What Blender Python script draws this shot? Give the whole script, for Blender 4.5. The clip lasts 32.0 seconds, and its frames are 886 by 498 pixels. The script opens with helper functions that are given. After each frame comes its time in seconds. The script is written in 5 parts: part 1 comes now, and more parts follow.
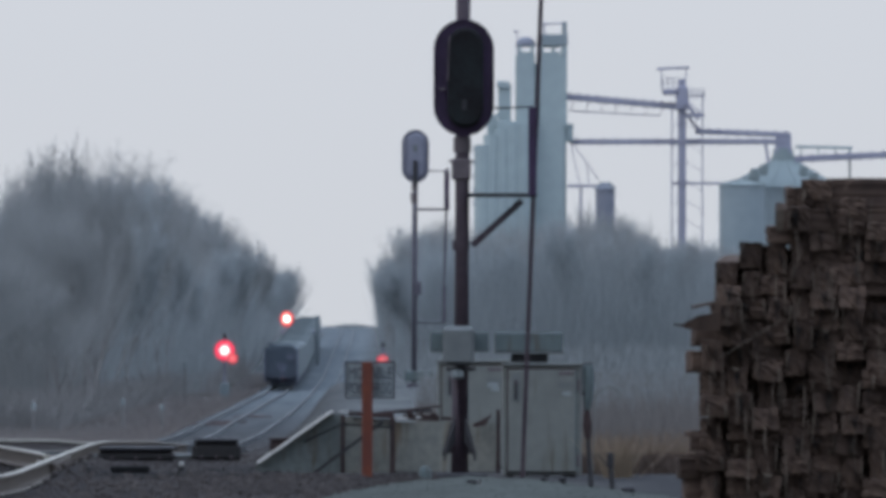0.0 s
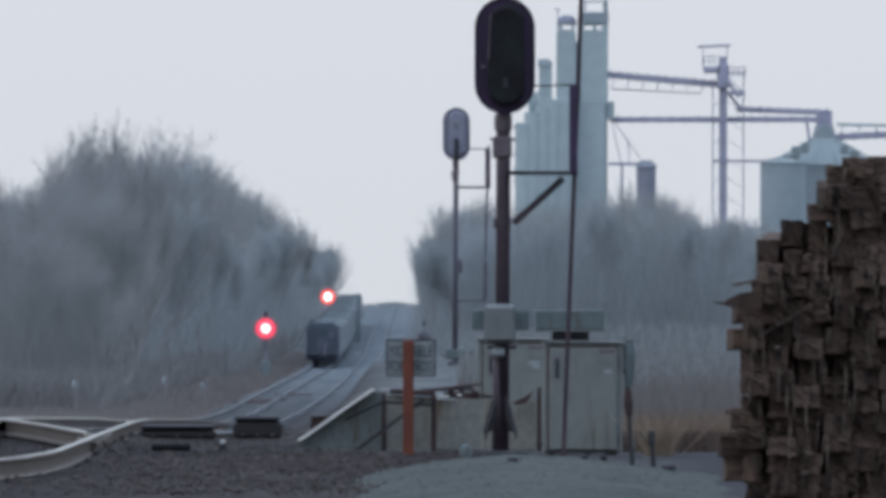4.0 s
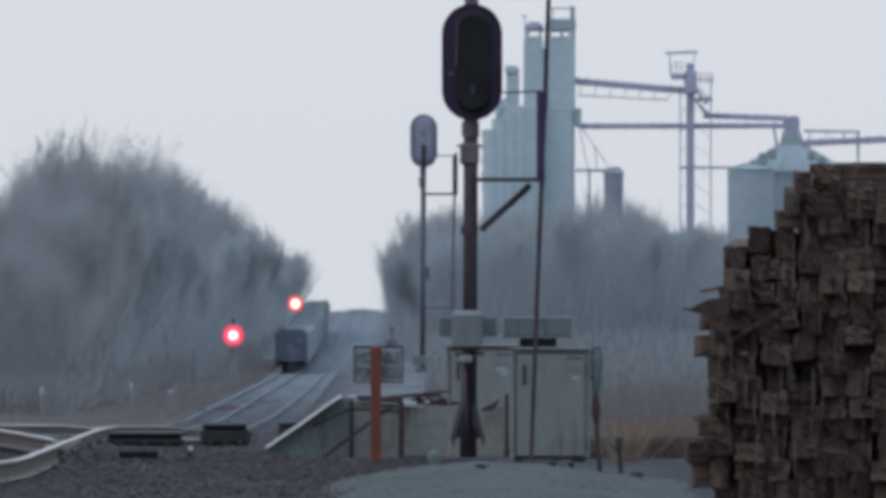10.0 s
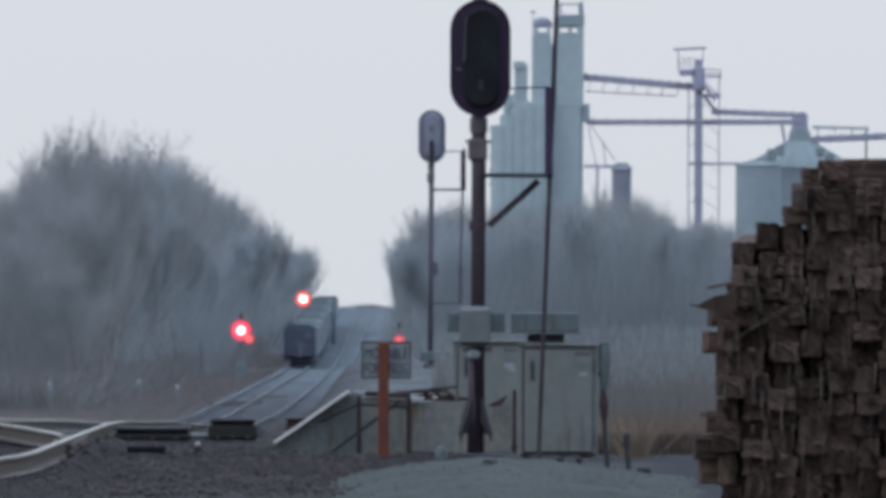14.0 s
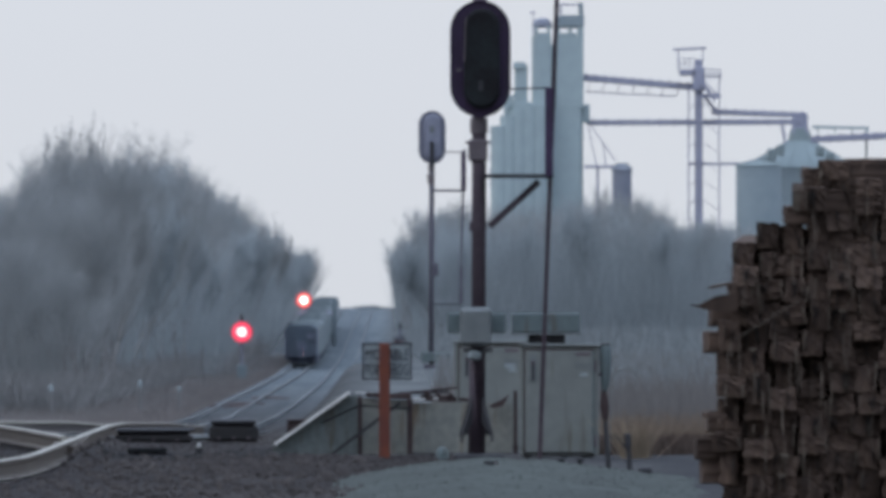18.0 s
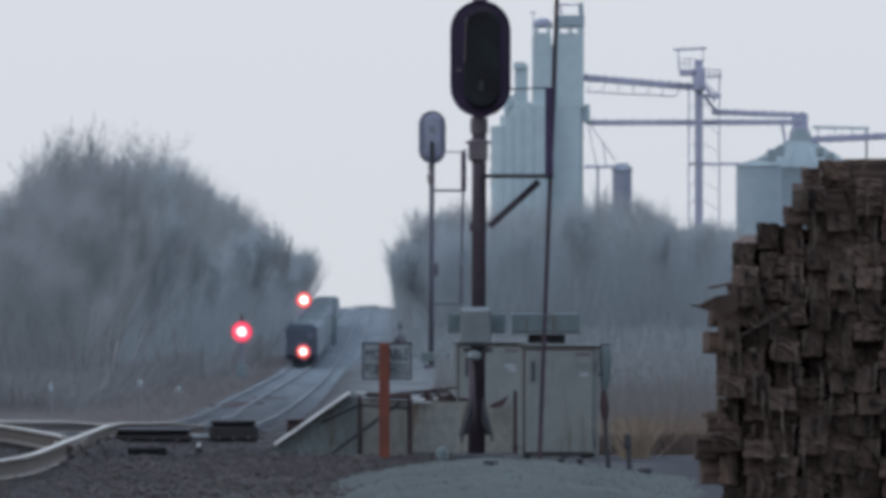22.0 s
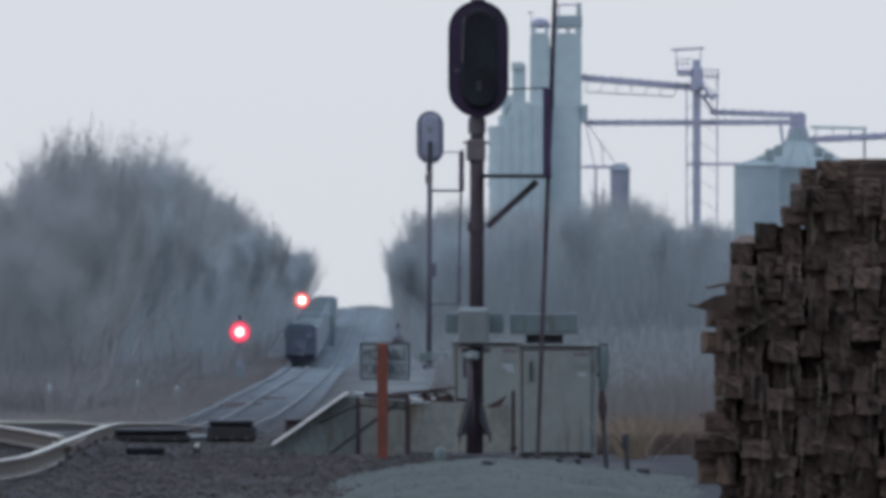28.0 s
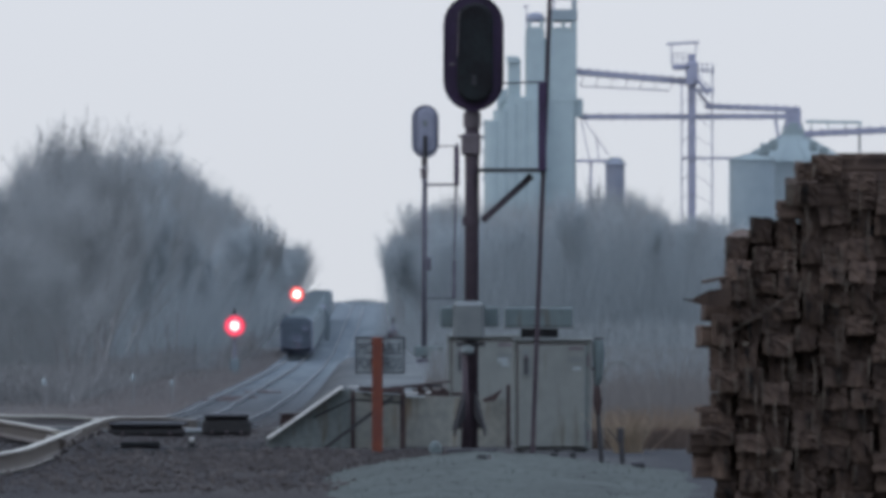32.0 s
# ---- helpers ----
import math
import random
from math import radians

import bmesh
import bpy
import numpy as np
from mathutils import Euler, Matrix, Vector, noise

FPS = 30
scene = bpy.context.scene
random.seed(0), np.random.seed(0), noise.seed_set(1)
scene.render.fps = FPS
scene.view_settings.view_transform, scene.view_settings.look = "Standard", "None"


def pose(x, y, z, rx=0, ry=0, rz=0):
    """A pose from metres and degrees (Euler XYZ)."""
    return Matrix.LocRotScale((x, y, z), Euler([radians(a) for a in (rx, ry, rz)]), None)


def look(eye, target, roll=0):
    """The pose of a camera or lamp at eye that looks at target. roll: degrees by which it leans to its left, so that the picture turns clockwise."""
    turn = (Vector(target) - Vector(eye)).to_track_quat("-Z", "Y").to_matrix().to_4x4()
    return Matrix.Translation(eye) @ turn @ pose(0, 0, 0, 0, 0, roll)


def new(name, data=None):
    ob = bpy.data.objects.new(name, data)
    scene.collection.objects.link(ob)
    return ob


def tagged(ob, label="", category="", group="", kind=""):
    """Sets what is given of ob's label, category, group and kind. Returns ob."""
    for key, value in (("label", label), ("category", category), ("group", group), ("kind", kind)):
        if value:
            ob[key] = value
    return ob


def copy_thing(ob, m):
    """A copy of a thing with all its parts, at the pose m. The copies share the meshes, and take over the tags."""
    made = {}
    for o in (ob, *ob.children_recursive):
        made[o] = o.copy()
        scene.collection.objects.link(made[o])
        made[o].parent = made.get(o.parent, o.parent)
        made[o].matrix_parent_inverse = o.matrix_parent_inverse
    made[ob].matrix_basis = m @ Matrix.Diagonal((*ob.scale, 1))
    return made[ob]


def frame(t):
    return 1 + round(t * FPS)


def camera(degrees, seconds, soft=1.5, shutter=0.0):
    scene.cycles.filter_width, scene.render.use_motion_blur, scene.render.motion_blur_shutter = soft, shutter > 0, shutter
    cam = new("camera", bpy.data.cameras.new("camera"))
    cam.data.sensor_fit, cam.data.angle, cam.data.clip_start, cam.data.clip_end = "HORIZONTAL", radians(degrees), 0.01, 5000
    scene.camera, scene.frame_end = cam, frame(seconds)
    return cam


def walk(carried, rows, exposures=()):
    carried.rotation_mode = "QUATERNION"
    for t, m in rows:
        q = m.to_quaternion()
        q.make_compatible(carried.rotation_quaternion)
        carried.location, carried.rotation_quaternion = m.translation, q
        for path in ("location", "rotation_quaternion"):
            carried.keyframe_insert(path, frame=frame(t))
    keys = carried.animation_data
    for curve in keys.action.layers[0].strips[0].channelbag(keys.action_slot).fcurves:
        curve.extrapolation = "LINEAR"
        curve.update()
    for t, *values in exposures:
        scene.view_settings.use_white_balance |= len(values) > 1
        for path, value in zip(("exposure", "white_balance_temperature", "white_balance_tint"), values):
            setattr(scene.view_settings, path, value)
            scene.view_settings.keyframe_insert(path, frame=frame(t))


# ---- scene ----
# Camera: a very long lens held beside a railway, 1.65 m above the ground.
EYE = (0.0, 0.0, 1.65)
# seconds, turn to the left, tilt up, lean of the picture (degrees)
PATH = [
    (0.0, -0.0355, 0.1786, 0.092), (0.5, -0.0185, 0.1726, -0.054), (1.0, -0.0101, 0.1455, 0.050), (1.5, 0.0491, 0.1269, 0.033),
    (2.0, 0.0561, 0.1007, 0.007), (2.5, 0.0785, 0.1004, -0.012), (4.5, 0.0698, 0.1191, 0.104), (5.0, 0.0544, 0.1184, 0.105),
    (5.5, 0.0405, 0.1109, 0.025), (6.0, -0.0002, 0.1050, -0.019), (6.5, 0.0425, 0.0917, -0.098), (7.0, 0.0334, 0.0946, 0.078),
    (7.5, 0.0295, 0.0856, 0.075), (8.0, 0.0058, 0.0969, 0.057), (8.5, -0.0120, 0.1195, -0.037), (9.0, -0.0132, 0.1326, -0.026),
    (9.5, -0.0195, 0.1318, 0.051), (10.0, -0.0115, 0.1351, 0.022), (10.5, -0.0159, 0.1296, 0.107), (11.0, -0.0102, 0.1316, -0.011),
    (11.5, -0.0044, 0.1379, -0.111), (12.0, 0.0034, 0.1309, 0.023), (12.5, 0.0029, 0.1279, 0.048), (13.0, 0.0000, 0.1228, 0.000),
    (13.5, 0.0047, 0.1267, -0.017), (14.0, 0.0107, 0.1229, 0.135), (14.5, 0.0117, 0.1300, 0.080), (16.5, 0.0126, 0.1247, 0.084),
    (17.0, 0.0108, 0.1301, 0.117), (17.5, 0.0071, 0.1225, 0.117), (18.0, 0.0125, 0.1253, -0.031), (18.5, 0.0149, 0.1280, -0.040),
    (19.0, 0.0119, 0.1234, -0.000), (19.5, 0.0153, 0.1313, 0.021), (20.0, 0.0130, 0.1233, 0.149), (20.5, 0.0171, 0.1258, 0.004),
    (21.0, 0.0113, 0.1271, -0.034), (21.5, 0.0134, 0.1345, -0.052), (22.0, 0.0125, 0.1251, 0.021), (22.5, 0.0086, 0.1252, 0.010),
    (23.0, 0.0129, 0.1297, 0.039), (23.5, 0.0134, 0.1279, 0.016), (24.0, 0.0116, 0.1268, -0.020), (24.5, 0.0110, 0.1235, 0.061),
    (25.0, 0.0113, 0.1269, 0.029), (25.5, 0.0110, 0.1278, -0.052), (27.5, 0.0105, 0.1246, 0.114), (28.0, 0.0067, 0.1255, 0.000),
    (28.5, 0.0057, 0.1143, 0.072), (29.0, 0.0070, 0.1231, 0.034), (29.5, 0.0091, 0.1226, 0.093), (30.0, 0.0112, 0.1222, 0.136),
    (30.5, 0.0013, 0.1152, -0.085), (31.0, -0.0063, 0.1080, -0.205), (31.5, -0.0116, 0.1154, 0.014), (32.0, -0.0073, 0.1087, 0.023),
]
cam = camera(2.5, 32.0, soft=4.5)
cam.data.dof.use_dof, cam.data.dof.focus_distance, cam.data.dof.aperture_fstop = True, 220.0, 34.0
walk(cam, [(t, pose(*EYE, 90 + tilt, -lean, turn)) for t, turn, tilt, lean in PATH],
     exposures=[(0.0, -0.06), (1.0, -0.02), (2.0, 0.07), (5.0, 0.06), (6.0, 0.09), (8.0, 0.10), (9.5, 0.06), (30.0, 0.06), (31.0, 0.08), (32.0, 0.08)])

# ---- world and light: a bright overcast sky ----
world = bpy.data.worlds.new("overcast_sky")
scene.world = world
world.use_nodes = True
wn, wl = world.node_tree.nodes, world.node_tree.links
wn.clear()
sky = wn.new("ShaderNodeTexSky")
sky.sky_type, sky.sun_disc = "NISHITA", False
sky.sun_elevation, sky.sun_rotation = radians(48), radians(-60)
sky.air_density, sky.dust_density = 1.0, 4.0
coord = wn.new("ShaderNodeTexCoord")
split = wn.new("ShaderNodeSeparateXYZ")
ramp = wn.new("ShaderNodeValToRGB")
ramp.color_ramp.elements[0].position, ramp.color_ramp.elements[0].color = 0.0, (0.692, 0.724, 0.784, 1)
ramp.color_ramp.elements[1].position, ramp.color_ramp.elements[1].color = 1.0, (1.70, 2.08, 2.80, 1)
dim = wn.new("ShaderNodeMixRGB")
dim.blend_type, dim.inputs[0].default_value = "MULTIPLY", 1.0
dim.inputs[2].default_value = (0.1, 0.1, 0.1, 1)
mix = wn.new("ShaderNodeMixRGB")
mix.inputs[0].default_value = 0.92
back = wn.new("ShaderNodeBackground")
back.inputs[1].default_value = 1.0
out = wn.new("ShaderNodeOutputWorld")
wl.new(coord.outputs["Generated"], split.inputs[0])
wl.new(split.outputs[2], ramp.inputs[0])
wl.new(sky.outputs[0], dim.inputs[1])
wl.new(dim.outputs[0], mix.inputs[1])
wl.new(ramp.outputs[0], mix.inputs[2])
wl.new(mix.outputs[0], back.inputs[0])
wl.new(back.outputs[0], out.inputs[0])
sun = new("sun", bpy.data.lights.new("sun", "SUN"))
sun.data.energy, sun.data.angle, sun.data.color = 0.6, radians(30), (1.0, 0.99, 0.97)
sun.matrix_world = look((-60, 20, 70), (0, 60, 0))


# ---- materials ----
def material(name, colour, second=None, rough=0.7, metal=0.0, grain=20.0, stain=1.5, bump=0.2, vary=0.0, stretch=(1, 1, 1), streak=None, thin=0.0):
    """A worn surface: two colours mixed by fine grain and broad stains, with relief; vary: piece-to-piece change."""
    m = bpy.data.materials.new(name)
    m.use_nodes = True
    n, l = m.node_tree.nodes, m.node_tree.links
    b = n["Principled BSDF"]
    b.inputs["Metallic"].default_value = metal
    b.inputs["Specular IOR Level"].default_value = 0.08 if rough > 0.84 else 0.25
    second = second or tuple(c * 0.6 for c in colour)
    tc = n.new("ShaderNodeTexCoord")
    mp = n.new("ShaderNodeMapping")
    mp.inputs["Scale"].default_value = stretch
    l.new(tc.outputs["Object"], mp.inputs["Vector"])
    fine, broad = n.new("ShaderNodeTexNoise"), n.new("ShaderNodeTexNoise")
    fine.inputs["Scale"].default_value, fine.inputs["Detail"].default_value = grain, 6
    broad.inputs["Scale"].default_value, broad.inputs["Detail"].default_value = stain, 3
    for t in (fine, broad):
        l.new(mp.outputs[0], t.inputs["Vector"])
    add = n.new("ShaderNodeMath")
    add.operation = "MULTIPLY_ADD"
    add.inputs[1].default_value = 0.5
    l.new(fine.outputs[0], add.inputs[0])
    half = n.new("ShaderNodeMath")
    half.operation = "MULTIPLY"
    half.inputs[1].default_value = 0.5
    l.new(broad.outputs[0], half.inputs[0])
    l.new(half.outputs[0], add.inputs[2])
    rp = n.new("ShaderNodeValToRGB")
    rp.color_ramp.elements[0].position, rp.color_ramp.elements[1].position = 0.36, 0.62
    rp.color_ramp.elements[0].color, rp.color_ramp.elements[1].color = (*second, 1), (*colour, 1)
    l.new(add.outputs[0], rp.inputs[0])
    last = rp.outputs[0]
    if streak:
        st = n.new("ShaderNodeTexNoise")
        st.inputs["Scale"].default_value, st.inputs["Detail"].default_value = 6.0, 4
        sm = n.new("ShaderNodeMapping")
        sm.inputs["Scale"].default_value = (2.2, 2.2, 0.25)
        l.new(tc.outputs["Object"], sm.inputs["Vector"])
        l.new(sm.outputs[0], st.inputs["Vector"])
        sr = n.new("ShaderNodeValToRGB")
        sr.color_ramp.elements[0].position, sr.color_ramp.elements[1].position = 0.56, 0.72
        l.new(st.outputs[0], sr.inputs[0])
        mx = n.new("ShaderNodeMixRGB")
        mx.inputs[2].default_value = (*streak, 1)
        l.new(sr.outputs[0], mx.inputs[0])
        l.new(last, mx.inputs[1])
        last = mx.outputs[0]
    if vary:
        info = n.new("ShaderNodeObjectInfo")
        hv = n.new("ShaderNodeHueSaturation")
        mr = n.new("ShaderNodeMapRange")
        mr.inputs[3].default_value, mr.inputs[4].default_value = 1 - vary, 1 + vary
        l.new(info.outputs["Random"], mr.inputs[0])
        l.new(mr.outputs[0], hv.inputs["Value"])
        l.new(last, hv.inputs["Color"])
        last = hv.outputs[0]
    l.new(last, b.inputs["Base Color"])
    rr = n.new("ShaderNodeMapRange")
    rr.inputs[3].default_value, rr.inputs[4].default_value = max(0.05, rough - 0.15), min(1, rough + 0.15)
    l.new(fine.outputs[0], rr.inputs[0])
    l.new(rr.outputs[0], b.inputs["Roughness"])
    if bump:
        bp = n.new("ShaderNodeBump")
        bp.inputs["Strength"].default_value, bp.inputs["Distance"].default_value = bump, 0.02
        l.new(fine.outputs[0], bp.inputs["Height"])
        l.new(bp.outputs[0], b.inputs["Normal"])
    if thin:
        # thin stems pass some light on
        tr, ms = n.new("ShaderNodeBsdfTranslucent"), n.new("ShaderNodeMixShader")
        ms.inputs[0].default_value = thin
        l.new(last, tr.inputs["Color"])
        l.new(b.outputs[0], ms.inputs[1])
        l.new(tr.outputs[0], ms.inputs[2])
        l.new(ms.outputs[0], n["Material Output"].inputs["Surface"])
    return m


def lamp_material(name, colour, strength):
    m = bpy.data.materials.new(name)
    m.use_nodes = True
    b = m.node_tree.nodes["Principled BSDF"]
    b.inputs["Base Color"].default_value = (0.3, 0.02, 0.02, 1)
    b.inputs["Emission Color"].default_value = (*colour, 1)
    b.inputs["Emission Strength"].default_value = strength
    return m


M_BLACK = material("black_signal_paint", (0.038, 0.021, 0.055), (0.017, 0.010, 0.025), 0.55, grain=30, stain=3)
M_HOUSING = material("dull_black_housing", (0.015, 0.018, 0.019), (0.009, 0.008, 0.009), 0.9, grain=30, stain=3)
M_PIPE = material("weathered_steel_pipe", (0.051, 0.038, 0.045), (0.026, 0.018, 0.025), 0.6, 0.2, grain=18, stain=2)
M_PIPE_DARK = material("dark_steel", (0.034, 0.034, 0.038), (0.017, 0.017, 0.019), 0.6, 0.2, grain=18, stain=2)
# Far signal's mast grey is lifted to paint haze on its dark steel.
M_MAST_GREY = material("hazed_grey_mast_paint", (0.088, 0.084, 0.104), (0.060, 0.057, 0.074), 0.7, grain=12, stain=2, bump=0.1)
M_CLAMP = material("oxidised_clamp", (0.118, 0.100, 0.106), (0.066, 0.055, 0.061), 0.6, 0.3, grain=18, stain=2)
M_SILVER = material("aged_aluminium_paint", (0.146, 0.155, 0.146), (0.112, 0.121, 0.115), 0.55, 0.1, grain=9, stain=1.2, bump=0.05, streak=(0.084, 0.084, 0.067))
M_TEAL = material("grey_green_paint", (0.086, 0.110, 0.112), (0.062, 0.082, 0.086), 0.6, grain=9, stain=1.5, bump=0.05, streak=(0.065, 0.065, 0.058))
M_GREY_PLATE = material("galvanised_plate", (0.126, 0.137, 0.138), (0.096, 0.106, 0.108), 0.5, 0.2, grain=10, stain=2, bump=0.05)
M_GREY_HEAD = material("pale_grey_head_paint", (0.178, 0.183, 0.225), (0.140, 0.145, 0.183), 0.7, grain=8, stain=2, bump=0.05)
M_CONCRETE = material("weathered_concrete", (0.184, 0.184, 0.164), (0.116, 0.123, 0.114), 0.9, grain=14, stain=1.2, bump=0.25, streak=(0.112, 0.091, 0.066))
M_WING = material("stained_dark_concrete", (0.110, 0.124, 0.120), (0.072, 0.083, 0.081), 0.9, grain=14, stain=1.2, bump=0.25, streak=(0.062, 0.052, 0.042))
M_PLATE = material("reddish_brown_plate", (0.118, 0.092, 0.092), (0.084, 0.070, 0.072), 0.9, grain=12, stain=2, bump=0.1)
M_RUST = material("rusty_steel", (0.046, 0.032, 0.031), (0.024, 0.018, 0.019), 0.85, grain=25, stain=4, bump=0.3)
M_ORANGE = material("faded_orange_paint", (0.119, 0.033, 0.017), (0.079, 0.023, 0.017), 0.6, grain=20, stain=4, bump=0.1)
M_SIGN = material("faded_white_sheet", (0.215, 0.245, 0.250), (0.165, 0.190, 0.198), 0.6, grain=14, stain=3, bump=0.03)
M_INK = material("black_sign_ink", (0.034, 0.036, 0.044), (0.025, 0.026, 0.033), 0.6, bump=0)
M_WHITE = material("old_white_paint", (0.348, 0.348, 0.336), (0.244, 0.244, 0.232), 0.6, grain=20, stain=3, bump=0.1)
M_COPING = material("pale_coping_edge", (0.58, 0.57, 0.54), (0.40, 0.39, 0.37), 0.6, grain=20, stain=3, bump=0.1)
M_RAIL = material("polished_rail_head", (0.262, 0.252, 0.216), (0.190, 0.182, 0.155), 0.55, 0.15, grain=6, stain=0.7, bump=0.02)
# Far rail copies M_RAIL_DULL and M_FAR_SIDE carry haze in their colour.
M_RAIL_DULL = material("haze_dulled_rail_head", (0.168, 0.180, 0.186), (0.136, 0.146, 0.152), 0.8, 0.0, grain=6, stain=0.7, bump=0.02)
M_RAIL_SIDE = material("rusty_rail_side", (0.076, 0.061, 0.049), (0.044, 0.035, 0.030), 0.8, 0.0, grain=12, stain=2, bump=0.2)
M_RAIL_DARK = material("dark_rail_side", (0.046, 0.038, 0.040), (0.028, 0.024, 0.026), 0.8, 0.0, grain=12, stain=2, bump=0.2)
M_FAR_SIDE = material("haze_pale_rail_side", (0.126, 0.136, 0.142), (0.104, 0.113, 0.119), 0.9, grain=12, stain=2, bump=0.1)
M_TIE = material("creosoted_timber", (0.081, 0.056, 0.043), (0.038, 0.027, 0.023), 0.9, grain=34, stain=6, bump=0.25, vary=0.38, stretch=(1.461, 0.144, 0.331))
M_TIE_EDGE = material("pale_edge_timber", (0.118, 0.096, 0.077), (0.064, 0.052, 0.043), 0.9, grain=24, stain=6, bump=0.6, vary=0.4, stretch=(1, 0.15, 1))
M_SLEEPER = material("dirty_sleeper_timber", (0.034, 0.032, 0.033), (0.018, 0.017, 0.018), 0.95, grain=20, stain=3, bump=0.4, vary=0.3)
M_STONE = material("crushed_ballast", (0.046, 0.041, 0.040), (0.030, 0.0265, 0.026), 0.95, grain=3.0, stain=0.5, bump=0.0)
# Colour of the machine cases, also used to paint shade on ballast.
M_NEAR_BLACK = material("near_black_case_and_shade", (0.020, 0.0185, 0.019), (0.012, 0.0115, 0.012), 0.8, grain=9, stain=1.2, bump=0.2)
M_PALE_LUMP = material("dusty_grey_stone", (0.062, 0.054, 0.051), (0.037, 0.033, 0.032), 0.95, grain=9, stain=1.2, bump=0.2)
M_PALE_STONE = material("pale_limestone_gravel", (0.052, 0.062, 0.056), (0.017, 0.020, 0.019), 0.95, grain=18, stain=1.1, bump=0.25)
# Trunk, twig and brush colours are paled to paint haze over the woods.
M_TRUNK = material("grey_bark", (0.22, 0.215, 0.212), (0.165, 0.160, 0.160), 0.9, grain=4, stain=0.4, bump=0.2)
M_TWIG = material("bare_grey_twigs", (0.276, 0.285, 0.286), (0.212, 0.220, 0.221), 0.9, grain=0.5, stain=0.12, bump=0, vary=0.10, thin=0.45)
# Farther twigs: a paler, bluer copy that paints thicker haze.
M_TWIG_FAR = material("haze_pale_twigs", (0.322, 0.352, 0.362), (0.252, 0.277, 0.288), 0.9, grain=0.5, stain=0.12, bump=0, vary=0.10, thin=0.45)
M_BRUSH = material("grey_brown_brush", (0.282, 0.304, 0.310), (0.212, 0.229, 0.236), 0.9, grain=0.6, stain=0.15, bump=0, vary=0.2, thin=0.45)
M_THICKET = material("mauve_grey_thicket", (0.272, 0.268, 0.266), (0.204, 0.201, 0.201), 0.9, grain=0.6, stain=0.15, bump=0, thin=0.45)
M_GRASS = material("dry_grass_blades", (0.272, 0.212, 0.164), (0.165, 0.130, 0.102), 0.9, grain=3, stain=0.4, bump=0, thin=0.45)
M_SCRUB = material("brown_grey_scrub", (0.226, 0.212, 0.202), (0.150, 0.142, 0.138), 0.95, grain=2, stain=0.3, bump=0, thin=0.4)
M_HEATH = material("brown_winter_heath", (0.262, 0.238, 0.230), (0.186, 0.170, 0.165), 0.95, grain=2, stain=0.3, bump=0, thin=0.4)
M_WEED = material("shade_brown_weeds", (0.105, 0.078, 0.064), (0.062, 0.048, 0.042), 0.95, grain=3, stain=0.4, bump=0, thin=0.3)
M_STRAW = material("bleached_straw", (0.34, 0.275, 0.205), (0.24, 0.195, 0.15), 0.9, grain=3, stain=0.4, bump=0, thin=0.45)
# Haze over the elevator and bins is put into their pale colours.
M_ELEV = material("haze_pale_concrete", (0.296, 0.352, 0.358), (0.258, 0.308, 0.318), 0.9, grain=0.7, stain=0.09, bump=0.05)
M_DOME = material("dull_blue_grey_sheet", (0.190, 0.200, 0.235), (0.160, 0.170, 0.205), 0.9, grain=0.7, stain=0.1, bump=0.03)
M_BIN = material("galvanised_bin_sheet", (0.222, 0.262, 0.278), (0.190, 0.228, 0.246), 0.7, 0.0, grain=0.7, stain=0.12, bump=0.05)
# Roof copy of the bin sheet, darkened to offset the skylight on it.
M_BIN_ROOF = material("toned_down_bin_roof", (0.180, 0.216, 0.218), (0.155, 0.188, 0.192), 0.8, 0.0, grain=0.7, stain=0.12, bump=0.05)
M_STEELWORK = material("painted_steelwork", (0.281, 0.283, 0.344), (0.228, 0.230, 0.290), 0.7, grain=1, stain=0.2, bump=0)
# Car colours are lifted and blued to paint haze over the train.
M_CAR = material("hazed_dark_car_paint", (0.078, 0.098, 0.122), (0.062, 0.080, 0.102), 0.8, grain=2, stain=0.6, bump=0.1)
M_CAR_LIGHT = material("hazed_grey_car_paint", (0.142, 0.172, 0.184), (0.122, 0.150, 0.162), 0.8, grain=2, stain=0.6, bump=0.1)
M_CAR_STEEL = material("hazed_grimy_car_steel", (0.116, 0.131, 0.170), (0.067, 0.076, 0.102), 0.7, 0.2, grain=4, stain=1, bump=0.1)
# Outer rings paint each lamp's bloom as glowing, oversized lens glass.
RED_LENS = [lamp_material("red_lens_core", (1.0, 0.66, 0.62), 2.2), lamp_material("red_glow_middle", (1.0, 0.17, 0.26), 1.3),
            lamp_material("red_glow_outer", (1.0, 0.05, 0.13), 1.0), lamp_material("red_glow_edge", (1.0, 0.09, 0.19), 0.5)]
ORANGE_LENS = [lamp_material("orange_red_lens_core", (1.0, 0.72, 0.66), 3.6), lamp_material("orange_red_glow_middle", (1.0, 0.36, 0.32), 1.6),
               lamp_material("orange_red_glow_outer", (1.0, 0.14, 0.14), 0.95), lamp_material("orange_red_glow_edge", (1.0, 0.18, 0.20), 0.40)]
DIM_LENS = [lamp_material("dim_red_lens_core", (1.0, 0.22, 0.24), 0.95), lamp_material("dim_red_glow_middle", (1.0, 0.13, 0.17), 0.8),
            lamp_material("dim_red_glow_outer", (1.0, 0.12, 0.16), 0.6), lamp_material("dim_red_glow_edge", (1.0, 0.2, 0.25), 0.35)]


